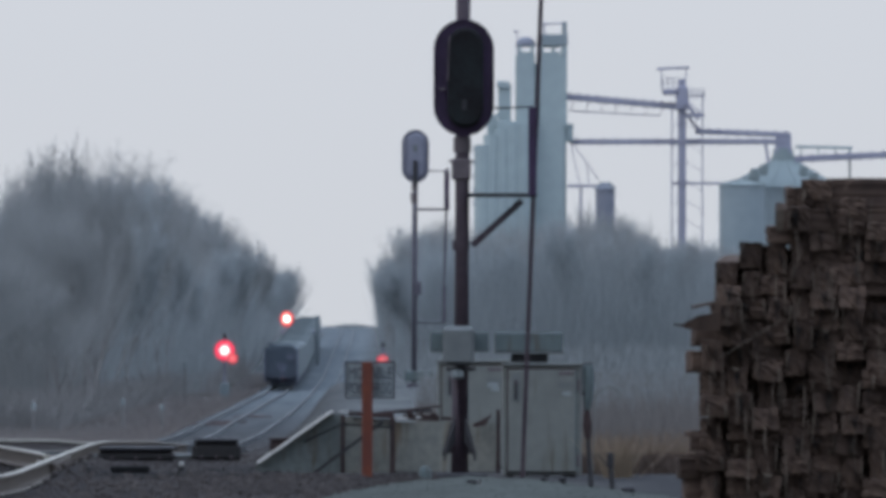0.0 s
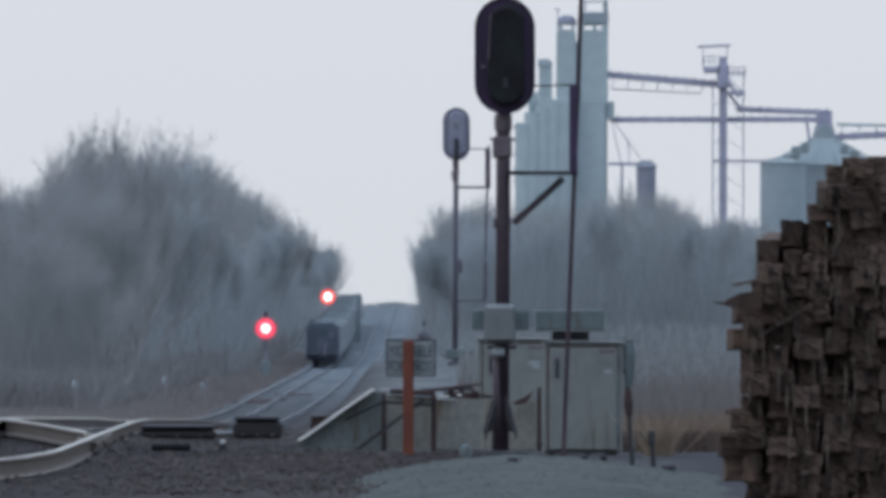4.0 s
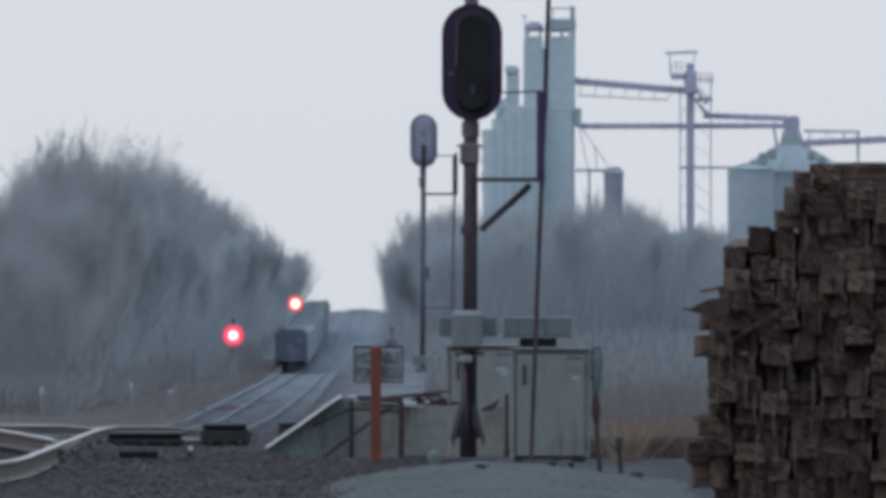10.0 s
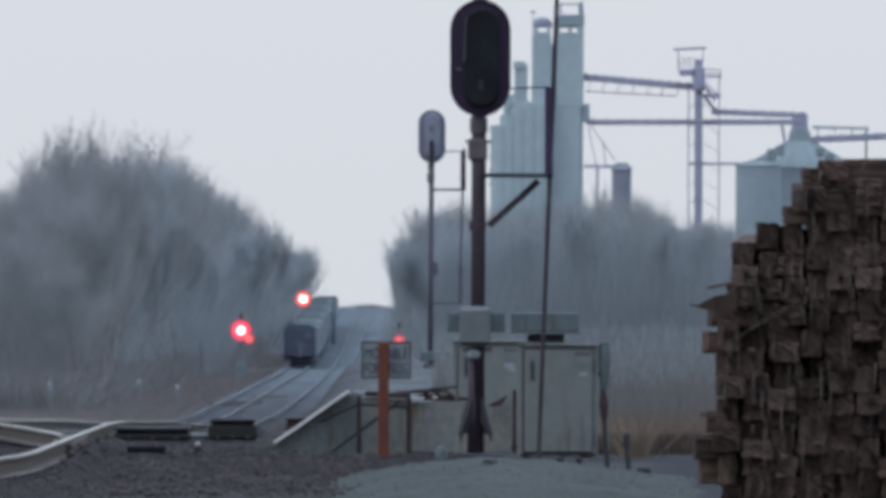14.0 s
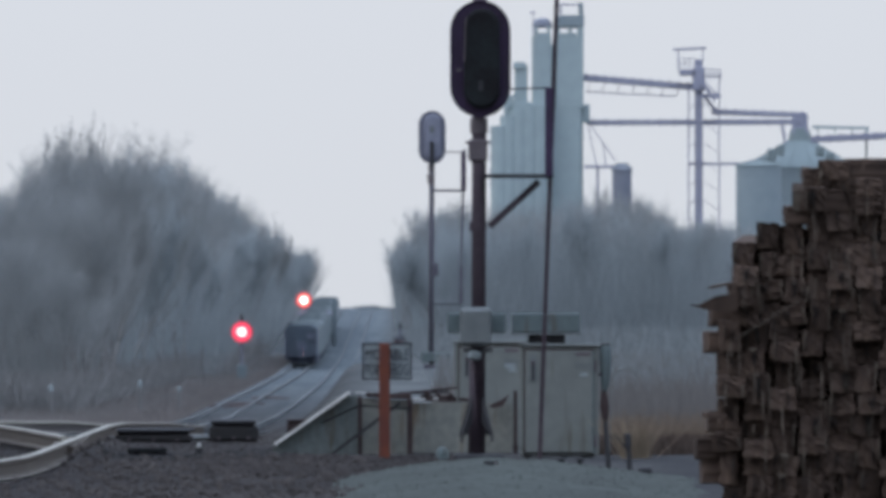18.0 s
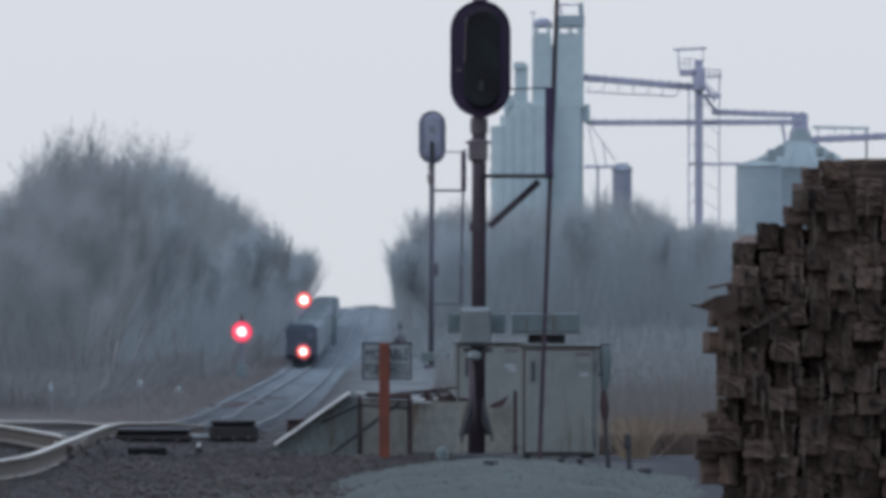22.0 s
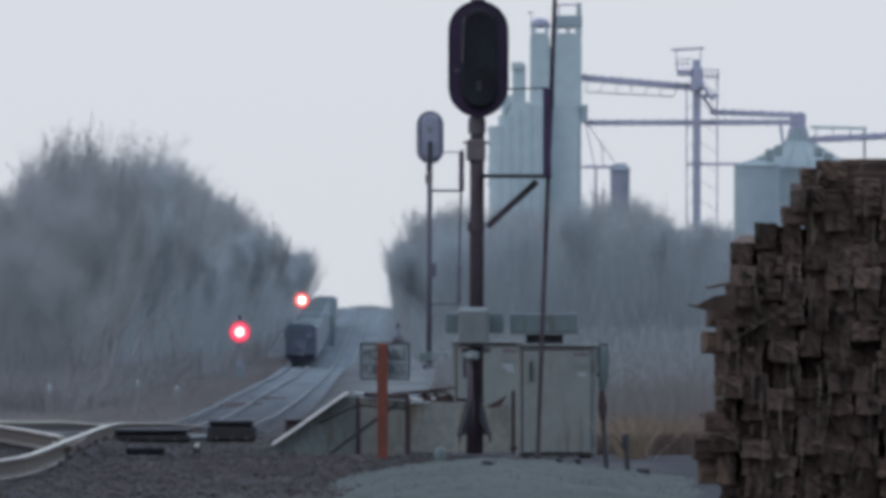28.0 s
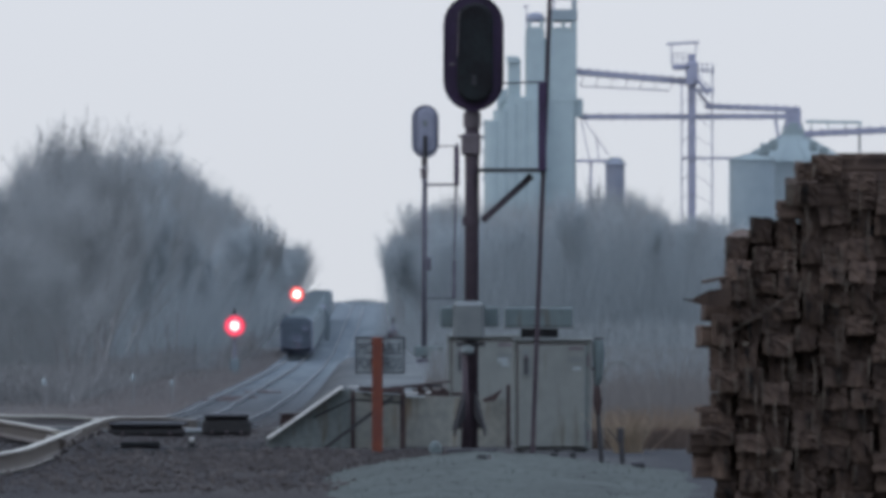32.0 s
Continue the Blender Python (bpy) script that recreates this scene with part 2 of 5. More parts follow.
def ground_material():
    """Ballast by the line, hazed paler far off, dry grass and bare earth beside it, mixed by place."""
    m = bpy.data.materials.new("ground_earth_ballast_grass")
    m.use_nodes = True
    n, l = m.node_tree.nodes, m.node_tree.links
    b = n["Principled BSDF"]
    b.inputs["Roughness"].default_value = 1.0
    b.inputs["Specular IOR Level"].default_value = 0.04
    tc = n.new("ShaderNodeTexCoord")
    fine, broad = n.new("ShaderNodeTexVoronoi"), n.new("ShaderNodeTexNoise")
    fine.inputs["Scale"].default_value = 14.0
    broad.inputs["Scale"].default_value, broad.inputs["Detail"].default_value = 0.35, 6
    l.new(tc.outputs["Object"], fine.inputs["Vector"])
    l.new(tc.outputs["Object"], broad.inputs["Vector"])
    stone, grass = n.new("ShaderNodeValToRGB"), n.new("ShaderNodeValToRGB")
    for r, a, c in ((stone, (0.0235, 0.021, 0.0205), (0.039, 0.035, 0.034)), (grass, (0.066, 0.070, 0.071), (0.104, 0.109, 0.109))):
        r.color_ramp.elements[0].color, r.color_ramp.elements[1].color = (*a, 1), (*c, 1)
    l.new(fine.outputs["Color"], stone.inputs[0])
    mp, patch, tone = n.new("ShaderNodeMapping"), n.new("ShaderNodeTexNoise"), n.new("ShaderNodeValToRGB")
    mp.inputs["Scale"].default_value = (0.40, 0.05, 1)
    patch.inputs["Scale"].default_value, patch.inputs["Detail"].default_value = 1.6, 5
    tone.color_ramp.elements[0].position, tone.color_ramp.elements[1].position = 0.38, 0.64
    tone.color_ramp.elements[0].color, tone.color_ramp.elements[1].color = (0.70, 0.73, 0.77, 1), (1.16, 1.17, 1.15, 1)
    l.new(tc.outputs["Object"], mp.inputs["Vector"])
    l.new(mp.outputs[0], patch.inputs["Vector"])
    l.new(patch.outputs[0], tone.inputs[0])
    l.new(broad.outputs[0], grass.inputs[0])
    pale, far, paled_stone = n.new("ShaderNodeValToRGB"), n.new("ShaderNodeAttribute"), n.new("ShaderNodeMixRGB")
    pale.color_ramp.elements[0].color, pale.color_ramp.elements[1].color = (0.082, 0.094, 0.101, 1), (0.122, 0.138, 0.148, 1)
    far.attribute_name = "haze_and_gravel"
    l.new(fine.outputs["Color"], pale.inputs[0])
    l.new(far.outputs["Fac"], paled_stone.inputs[0])
    l.new(stone.outputs[0], paled_stone.inputs[1])
    l.new(pale.outputs[0], paled_stone.inputs[2])
    at = n.new("ShaderNodeAttribute")
    at.attribute_name = "cover"
    mx = n.new("ShaderNodeMixRGB")
    l.new(at.outputs["Fac"], mx.inputs[0])
    l.new(paled_stone.outputs[0], mx.inputs[1])
    l.new(grass.outputs[0], mx.inputs[2])
    blot = n.new("ShaderNodeMixRGB")
    blot.blend_type, blot.inputs[0].default_value = "MULTIPLY", 1.0
    l.new(mx.outputs[0], blot.inputs[1])
    l.new(tone.outputs[0], blot.inputs[2])
    l.new(blot.outputs[0], b.inputs["Base Color"])
    bp = n.new("ShaderNodeBump")
    bp.inputs["Strength"].default_value, bp.inputs["Distance"].default_value = 0.6, 0.03
    l.new(fine.outputs[0], bp.inputs["Height"])
    l.new(bp.outputs[0], b.inputs["Normal"])
    return m


# ---- building helpers ----
BASE = {}


def thing(name, x, y, z, label, category, group="", kind=""):
    """An Empty at a thing's base."""
    ob = new(name)
    ob.empty_display_size = 0.2
    ob.location = (x, y, z)
    BASE[ob] = Vector((x, y, z))
    return tagged(ob, label, category, group, kind)


def part(name, bm, mat, parent=None, label="", smooth=False, kind=""):
    """Links a bmesh, drawn in world metres, as one mesh under its thing or part."""
    me = bpy.data.meshes.new(name)
    if parent is not None:
        bmesh.ops.translate(bm, verts=bm.verts, vec=-BASE[parent])
    bm.to_mesh(me)
    bm.free()
    for m in mat if isinstance(mat, (list, tuple)) else (mat,):
        me.materials.append(m)
    if smooth:
        for p in me.polygons:
            p.use_smooth = True
    ob = new(name, me)
    ob.parent = parent
    if parent is not None:
        BASE[ob] = BASE[parent]
    return tagged(ob, label, kind=kind)


def add_box(bm, x0, x1, y0, y1, z0, z1, bevel=0.0, m=None):
    r = bmesh.ops.create_cube(bm, size=1)
    vs = r["verts"]
    for v in vs:
        v.co = Vector((x0 + (v.co.x + 0.5) * (x1 - x0), y0 + (v.co.y + 0.5) * (y1 - y0), z0 + (v.co.z + 0.5) * (z1 - z0)))
    if m is not None:
        bmesh.ops.transform(bm, matrix=m, verts=vs)
    if bevel:
        es = list({e for v in vs for e in v.link_edges})
        bmesh.ops.bevel(bm, geom=es, offset=bevel, segments=1, affect="EDGES", profile=0.5)
    return bm


def box(x0, x1, y0, y1, z0, z1, bevel=0.0, m=None):
    return add_box(bmesh.new(), x0, x1, y0, y1, z0, z1, bevel, m)


def add_bar(bm, p, q, r, r2=None, seg=8):
    """A round bar from p to q."""
    p, q = Vector(p), Vector(q)
    d = q - p
    m = Matrix.Translation((p + q) / 2) @ d.to_track_quat("Z", "Y").to_matrix().to_4x4()
    bmesh.ops.create_cone(bm, cap_ends=True, segments=seg, radius1=r, radius2=r if r2 is None else r2, depth=d.length, matrix=m)
    return bm


def bar(p, q, r, r2=None, seg=8):
    return add_bar(bmesh.new(), p, q, r, r2, seg)


def beam(p, q, w, h, bevel=0.0):
    """A square bar from p to q, w across (in y) and h deep."""
    p, q = Vector(p), Vector(q)
    d = q - p
    m = Matrix.Translation((p + q) / 2) @ d.to_track_quat("X", "Z").to_matrix().to_4x4()
    n = d.length / 2
    return box(-n, n, -w / 2, w / 2, -h / 2, h / 2, bevel, m)


def loft(rings, cap=True):
    """A skin over rings of equal count."""
    bm = bmesh.new()
    vs = [[bm.verts.new(c) for c in ring] for ring in rings]
    n = len(vs[0])
    for a, b in zip(vs, vs[1:]):
        for i in range(n):
            bm.faces.new((a[i], a[(i + 1) % n], b[(i + 1) % n], b[i]))
    if cap:
        bm.faces.new(vs[0][::-1])
        bm.faces.new(vs[-1])
    bmesh.ops.recalc_face_normals(bm, faces=bm.faces)
    return bm


def capsule(cx, cz, w, h, y, n=12):
    """An upright oval outline in the plane y."""
    r = w / 2
    top, bot = cz + h / 2 - r, cz - h / 2 + r
    pts = [(cx + r * math.cos(a), y, top + r * math.sin(a)) for a in [math.pi * i / n for i in range(n + 1)]]
    return pts + [(cx + r * math.cos(a), y, bot + r * math.sin(a)) for a in [math.pi + math.pi * i / n for i in range(n + 1)]]


def circle(cx, cy, z, r, n=24):
    return [(cx + r * math.cos(2 * math.pi * i / n), cy + r * math.sin(2 * math.pi * i / n), z) for i in range(n)]


def between(x, table):
    """Linear lookup in rows of (x, value)."""
    return float(np.interp(x, [a for a, b in table], [b for a, b in table]))


# ---- the lie of the land ----
LINE_Z = [(0, 0), (222, 0), (230, -0.006), (238, -0.035), (246, -0.082), (260, -0.175), (280, -0.30), (300, -0.43), (325, -0.62), (350, -0.80), (450, -1.55), (600, -2.6), (760, -3.45), (900, -3.95), (1100, -4.35), (1350, -4.7), (1600, -4.85), (1850, -4.4),
          (2150, -2.6), (2500, -1.6), (3000, -0.7), (3300, -0.7), (3700, -4), (5000, -9)]
BANK_Z = [(0, 0), (480, 0), (800, -1.0), (1300, -3.2), (1700, -3.9), (2150, -2.4), (2500, -1.5), (3000, -0.6), (3300, -0.7), (3700, -4), (5000, -9)]
RIGHT_X = [(0, -4.57), (236, -4.57), (450, -5.45), (860, -6.75), (1350, -7.95), (1600, -8.55), (2150, -9.5), (2500, -10.4), (3000, -12.0), (3600, -14)]
LEFT_X = [(0, -8.7), (236, -8.7), (450, -9.4), (860, -10.2), (1100, -11.2), (1350, -11.9), (1600, -12.25), (1740, -12.4), (2150, -13.3), (2500, -14.3), (3000, -16.0), (3600, -18)]


def ground_z(x, y):
    low, high = between(y, LINE_Z), between(y, BANK_Z)
    edge = between(y, RIGHT_X) + 1.9
    s = min(1.0, max(0.0, (x - edge) / 1.5))
    z = low + (high - low) * s * s * (3 - 2 * s)
    if y > 900:
        z += 0.5 * min(1, max(0, (-x - 19) / 6)) * min(1, (y - 900) / 200)
    # a shoulder of ballast against the near rail
    if 194 < y < 224 and -3.75 < x < -3.35:
        z += 0.135 * min(1, (y - 194) / 8, (224 - y) / 6) * min(1, (x + 3.75) / 0.08) * min(1, (-3.35 - x) / 0.3)
    return z - 0.02


def ground():
    ys = [-60, 0, 60, 100, 130] + list(range(140, 240, 2)) + list(range(240, 300, 5)) + list(range(300, 600, 15)) + list(range(600, 1200, 40)) + list(range(1200, 3400, 50)) + [3600, 4000, 4600]
    base = [-1500, -600, -250, -120, -80, -60, -50, -42, -36, -31, -27, -24, -21, -19, -17, -15] + [-14 + 0.4 * i for i in range(20)] + [-6 + 0.2 * i for i in range(56)] + [5.5, 6.5, 8, 10, 13, 17, 22, 30, 45, 80, 150, 300, 700, 1500]
    verts = [(x, y, ground_z(x, y) + (0.012 * noise.noise((x * 2.1, y * 0.8, 0)) if y < 300 else 0)) for y in ys for x in base]
    w = len(base)
    faces = [(j * w + i, j * w + i + 1, (j + 1) * w + i + 1, (j + 1) * w + i) for j in range(len(ys) - 1) for i in range(w - 1)]
    me = bpy.data.meshes.new("ground")
    me.from_pydata(verts, [], faces)
    cover = me.attributes.new("cover", "FLOAT", "POINT")
    haze_and_gravel = me.attributes.new("haze_and_gravel", "FLOAT", "POINT")
    for i, (x, y, z) in enumerate(verts):
        a = between(y, LEFT_X) - 1.7
        b = between(y, RIGHT_X) + 2.4
        grass = max(0.0, min(1.0, (a + 0.6 - x) / 2.2))
        if y > 206:
            grass = max(grass, min(1.0, max(0.0, (x - b) / 1.5)) * min(1.0, (y - 206) / 24))
        cover.data[i].value = grass
        # Ballast pales with distance to paint haze; the near share is pale gravel.
        haze_and_gravel.data[i].value = max(0.0, min(1.0, (y - 650) / 900), 0.16 * min(1.0, (x - 0.4) / 0.9) if y < 300 else 0.0)
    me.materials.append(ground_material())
    for p in me.polygons:
        p.use_smooth = True
    tagged(new("ground", me), "dark gravel ground with dry grass, dipping into a valley", "ground", kind="structure")


ground()


def mound_z(x, y):
    """Height of the low gravel mound before the signal."""
    q = math.hypot((x - 0.33) / (2.0 if x > 0.33 else 1.42), (y - 181) / (15 if y > 181 else 44))
    if q >= 1:
        return -0.06
    h = 0.185 * (math.cos(q * math.pi / 2) ** 1.3) * (1 + 0.22 * noise.noise((x * 1.3, y * 0.4, 3)))
    return h + 0.022 * noise.noise((x * 5, y * 2, 1)) - 0.03


def gravel_heap():
    """A low heap of pale gravel before the signal."""
    xs, ys = [-2.0 + 0.08 * i for i in range(60)], [138 + 0.5 * j for j in range(118)]
    me = bpy.data.meshes.new("gravel_mound")
    n = len(xs)
    me.from_pydata([(x, y, mound_z(x, y)) for y in ys for x in xs], [], [(j * n + i, j * n + i + 1, (j + 1) * n + i + 1, (j + 1) * n + i) for j in range(len(ys) - 1) for i in range(n - 1)])
    me.materials.append(M_PALE_STONE)
    for p in me.polygons:
        p.use_smooth = True
    tagged(new("gravel_mound", me), "low mound of pale fine gravel before the signal", "gravel mound")


gravel_heap()


# ---- railway ----
RAIL = [(-0.07, 0.0), (-0.07, 0.012), (-0.012, 0.03), (-0.012, 0.125), (-0.036, 0.135), (-0.036, 0.165), (-0.028, 0.172), (0.028, 0.172),
        (0.036, 0.165), (0.036, 0.135), (0.012, 0.125), (0.012, 0.03), (0.07, 0.012), (0.07, 0.0)]


def rail(points, parent, name="rail", head=None, side=None):
    """A rail along points of its foot's middle line: shiny head, rusty sides."""
    bm = bmesh.new()
    rows = []
    for i, p in enumerate(points):
        a, b = Vector(points[max(0, i - 1)]), Vector(points[min(len(points) - 1, i + 1)])
        across = Vector((b.y - a.y, a.x - b.x, 0)).normalized()
        rows.append([bm.verts.new(Vector(p) + across * u + Vector((0, 0, v))) for u, v in RAIL])
    n = len(RAIL)
    for a, b in zip(rows, rows[1:]):
        for i in range(n):
            fc = bm.faces.new((a[i], a[(i + 1) % n], b[(i + 1) % n], b[i]))
            # The near foot edge takes the bright head colour as a painted lit line.
            fc.material_index = 0 if 5 <= i <= 7 or (head is M_RAIL and i == 12) or (side and i == 8) else 1
    bm.faces.new(rows[0])
    bm.faces.new(rows[-1][::-1])
    bmesh.ops.recalc_face_normals(bm, faces=bm.faces)
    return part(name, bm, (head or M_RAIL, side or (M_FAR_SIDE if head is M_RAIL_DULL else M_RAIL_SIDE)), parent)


def track(name, centre, label, start):
    t = thing(name, between(start, centre), start, 0, label, "railway track", kind="structure")
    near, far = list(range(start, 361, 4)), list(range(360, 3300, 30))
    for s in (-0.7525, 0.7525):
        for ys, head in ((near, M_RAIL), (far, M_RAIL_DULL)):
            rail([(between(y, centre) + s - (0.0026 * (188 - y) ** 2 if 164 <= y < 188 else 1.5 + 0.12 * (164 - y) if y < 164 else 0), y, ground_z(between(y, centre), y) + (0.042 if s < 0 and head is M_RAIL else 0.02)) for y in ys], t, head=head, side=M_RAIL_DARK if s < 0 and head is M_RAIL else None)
    return t


right_track = track("main_track", RIGHT_X, "main railway track with shiny rails on dark ballast", 140)
left_track = track("second_track", LEFT_X, "second railway track beside the main one", 140)


def turnout():
    """The diverging rails and the movable frog beside the main track."""
    t = thing("turnout", -3.9, 210, 0, "turnout rails meeting in a frog beside a switch machine", "railway turnout")
    rail([(-3.86 - 0.052 * (y - 206) - 0.0004 * (y - 206) ** 2, y, 0.025) for y in range(207, 262, 3)], t, "diverging_rail")
    rail([(-5.36 - 0.052 * (y - 196) - 0.0004 * (y - 196) ** 2, y, 0.025) for y in range(197, 262, 3)], t, "diverging_rail")
    part("frog_casting", loft([[(-3.94, 203, 0.0), (-3.74, 203, 0.0), (-3.74, 203, 0.12), (-3.94, 203, 0.12)], [(-4.10, 212, 0.0), (-3.74, 212, 0.0), (-3.74, 212, 0.15), (-4.10, 212, 0.15)]]), M_RAIL_SIDE, t)
    part("throw_rod", bar((-3.7, 233, 0.09), (-2.9, 233, 0.09), 0.022), M_PIPE_DARK, t)


turnout()


def switch_machine(x0, x1, y, z0, z1, label):
    t = thing("switch_machine", (x0 + x1) / 2, y, ground_z((x0 + x1) / 2, y), label, "switch machine", "switch machines")
    part("case", box(x0, x1, y, y + 0.7, z0, z1, 0.05), M_NEAR_BLACK, t)
    part("lid", box(x0 + 0.02, x1 - 0.02, y - 0.02, y + 0.72, z1 + 0.002, z1 + 0.05, 0.02), M_PIPE_DARK, t)
    part("mount", box(x0 - 0.15, x1 + 0.1, y + 0.05, y + 0.6, ground_z(x0, y) - 0.02, z0 - 0.003, 0.01), M_SLEEPER, t)
    for k in range(3):
        part("bolt", bar((x0 + (x1 - x0) * (0.2 + 0.3 * k), y - 0.02, z0 + 0.05), (x0 + (x1 - x0) * (0.2 + 0.3 * k), y + 0.02, z0 + 0.05), 0.015), M_CLAMP, t)
    part("connecting_rod", bar((x0 - 0.28, y + 0.3, z0 + 0.06), (x0, y + 0.3, z0 + 0.06), 0.03), M_GREY_PLATE, t, "bare steel rod")
    return t


switch_machine(-2.680, -2.125, 228, -0.029, 0.183, "black switch machine case on timber beside the rails")
switch_machine(-3.730, -2.850, 227, -0.035, 0.092, "long low black switch machine beside the frog")


def small_fitting(x, y, w, h, label, mat):
    t = thing("junction_fitting", x, y, ground_z(x, y), label, "track fitting", "track fittings")
    z = ground_z(x, y)
    part("stub", box(x - w / 2, x + w / 2, y, y + 0.2, z, z + h, 0.01), M_PIPE_DARK, t)
    part("cap", box(x - w / 3, x + w / 3, y - 0.03, y + 0.22, z + h + 0.001, z + h + 0.05, 0.01), mat, t, "pale worn cap")


small_fitting(-2.597, 212, 0.07, 0.055, "small fitting with a white cap on the ballast", M_WHITE)
# Dark plate added in place of the shadow below the long machine.
small_fitting(-3.045, 206, 0.60, 0.055, "low dark plate with a cap, for the shaded patch on the ballast", M_HOUSING)


# ---- signals ----
def signal(name, x, y, label, k, z_foot, head_z, head_w, head_h, near):
    """A mast with an oval backing plate and its lamp case. k: pipe radius."""
    t = thing(name, x, y, z_foot, label, "railway signal", "railway signals")
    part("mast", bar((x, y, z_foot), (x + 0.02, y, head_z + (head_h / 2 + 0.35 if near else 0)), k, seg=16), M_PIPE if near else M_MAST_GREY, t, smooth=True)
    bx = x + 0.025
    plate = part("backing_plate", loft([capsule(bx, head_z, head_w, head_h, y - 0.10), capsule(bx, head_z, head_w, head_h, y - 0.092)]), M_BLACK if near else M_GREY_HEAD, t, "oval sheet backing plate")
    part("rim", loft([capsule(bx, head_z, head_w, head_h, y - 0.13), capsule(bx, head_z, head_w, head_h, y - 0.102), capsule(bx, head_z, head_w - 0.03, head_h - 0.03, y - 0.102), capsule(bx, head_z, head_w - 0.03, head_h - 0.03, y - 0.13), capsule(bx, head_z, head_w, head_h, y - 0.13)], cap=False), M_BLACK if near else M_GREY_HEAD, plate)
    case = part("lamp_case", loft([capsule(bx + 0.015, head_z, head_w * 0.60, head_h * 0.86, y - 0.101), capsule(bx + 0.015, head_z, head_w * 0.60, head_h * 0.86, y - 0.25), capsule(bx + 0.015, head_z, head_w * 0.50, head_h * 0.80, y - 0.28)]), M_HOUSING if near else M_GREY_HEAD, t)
    if near:
        # Pale strip paints the highlight along the edge of the lamp case.
        part("door_edge", beam((bx - head_w * 0.24, y - 0.29, head_z + head_h * 0.35), (bx - head_w * 0.27, y - 0.29, head_z - head_h * 0.03), 0.015, 0.014), M_CLAMP, case)
        part("latch", box(bx - head_w * 0.40, bx - head_w * 0.31, y - 0.2, y - 0.14, head_z - 0.13, head_z - 0.10, 0.005), M_CLAMP, case)
        part("hinge", box(bx + head_w * 0.28, bx + head_w * 0.33, y - 0.2, y - 0.14, head_z - 0.13, head_z - 0.09, 0.005), M_PIPE, case)
        part("name_plate", box(bx - 0.02, bx + 0.03, y - 0.287, y - 0.281, head_z - 0.32, head_z - 0.22), M_PIPE_DARK, case)
    else:
        part("vent", box(bx - 0.05, bx + 0.05, y - 0.285, y - 0.281, head_z + 0.1, head_z + 0.25), M_GREY_PLATE, case)
        part("conduit", bar((bx, y - 0.3, head_z - 0.1), (bx, y - 0.3, head_z - head_h * 0.55), 0.05), M_PIPE_DARK, case)
    bot = head_z - head_h / 2
    part("head_clamp", bar((x + 0.01, y, bot - 0.16), (x + 0.01, y, bot - 0.01), k * 1.22, seg=16), M_CLAMP, t)
    part("bracket", box(x - 0.10 * k / 0.075, x + 0.10 * k / 0.075, y - 0.09, y + 0.09, bot - 0.44, bot - 0.22, 0.02), M_CLAMP, t)
    part("bracket_bolt", bar((x - 0.13 * k / 0.075, y - 0.05, bot - 0.25), (x + 0.13 * k / 0.075, y - 0.05, bot - 0.25), 0.012), M_PIPE, t)
    return t


KX = 0.305
near_signal = signal("railway_signal", KX, 203, "tall railway signal with black oval backing plate and ladder", 0.072, 0.0, 3.995, 0.605, 1.170, True)
# ladder, deck and brace
for dy in (-0.2, 0.2):
    part("ladder_rail", beam((0.921, 203 + dy, 0.0), (1.113, 203 + dy, 5.085), 0.05, 0.043), M_PIPE, near_signal)
for i in range(20):
    s = (i + 0.7) / 20
    lx = 0.921 + s * (1.113 - 0.921)
    part("rung", bar((lx, 202.8, s * 5.085), (lx, 203.2, s * 5.085), 0.012, seg=6), M_PIPE_DARK, near_signal)
deck = part("service_deck", box(0.373, 1.062, 202.72, 203.28, 2.803, 2.842, 0.004), M_PIPE_DARK, near_signal)
part("deck_guard", box(0.977, 1.057, 202.7, 203.3, 2.820, 3.701, 0.006), M_BLACK, near_signal, "dark guard panel seen edge-on")
part("tie_rod", bar((0.576, 203, 3.690), (1.028, 203, 3.707), 0.008), M_PIPE_DARK, near_signal)
part("brace", beam((0.418, 203, 2.317), (0.915, 203, 2.769), 0.07, 0.065, 0.004), M_PIPE, near_signal)
part("pipe_collar", bar((KX, 203, 2.271), (KX, 203, 2.362), 0.088, seg=16), M_PIPE, near_signal)
part("top_bracket", beam((KX + 0.03, 203, 4.746), (KX + 0.2, 203, 4.927), 0.05, 0.05), M_PIPE, near_signal)
jb = part("junction_box", box(0.124, 0.441, 202.72, 202.9, 1.119, 1.514, 0.04), M_GREY_PLATE, near_signal, "pale grey junction box")
part("box_lid", box(0.153, 0.412, 202.7, 202.717, 1.153, 1.475, 0.006), M_GREY_PLATE, jb)
part("cross_arm_box", box(0.000, 0.582, 202.93, 203.15, 1.255, 1.452, 0.01), M_TEAL, near_signal, "grey-green box behind the mast")
part("base_flange", bar((KX, 203, 1.062), (KX, 203, 1.102), 0.153, seg=20), M_PIPE_DARK, near_signal)
part("cable_cap", loft([circle(0.272, 202.86, z, r, 14) for z, r in ((0.985, 0.045), (1.005, 0.062), (1.04, 0.068), (1.068, 0.055), (1.082, 0.02))]), M_SIGN, near_signal, "pale round cap on the mast foot", smooth=True)
part("mast_base_tube", bar((KX - 0.02, 203, 0.0), (KX - 0.03, 203, 1.045), 0.079, 0.059, seg=16), M_PIPE, near_signal, "dark purple-brown foot tube", smooth=True)
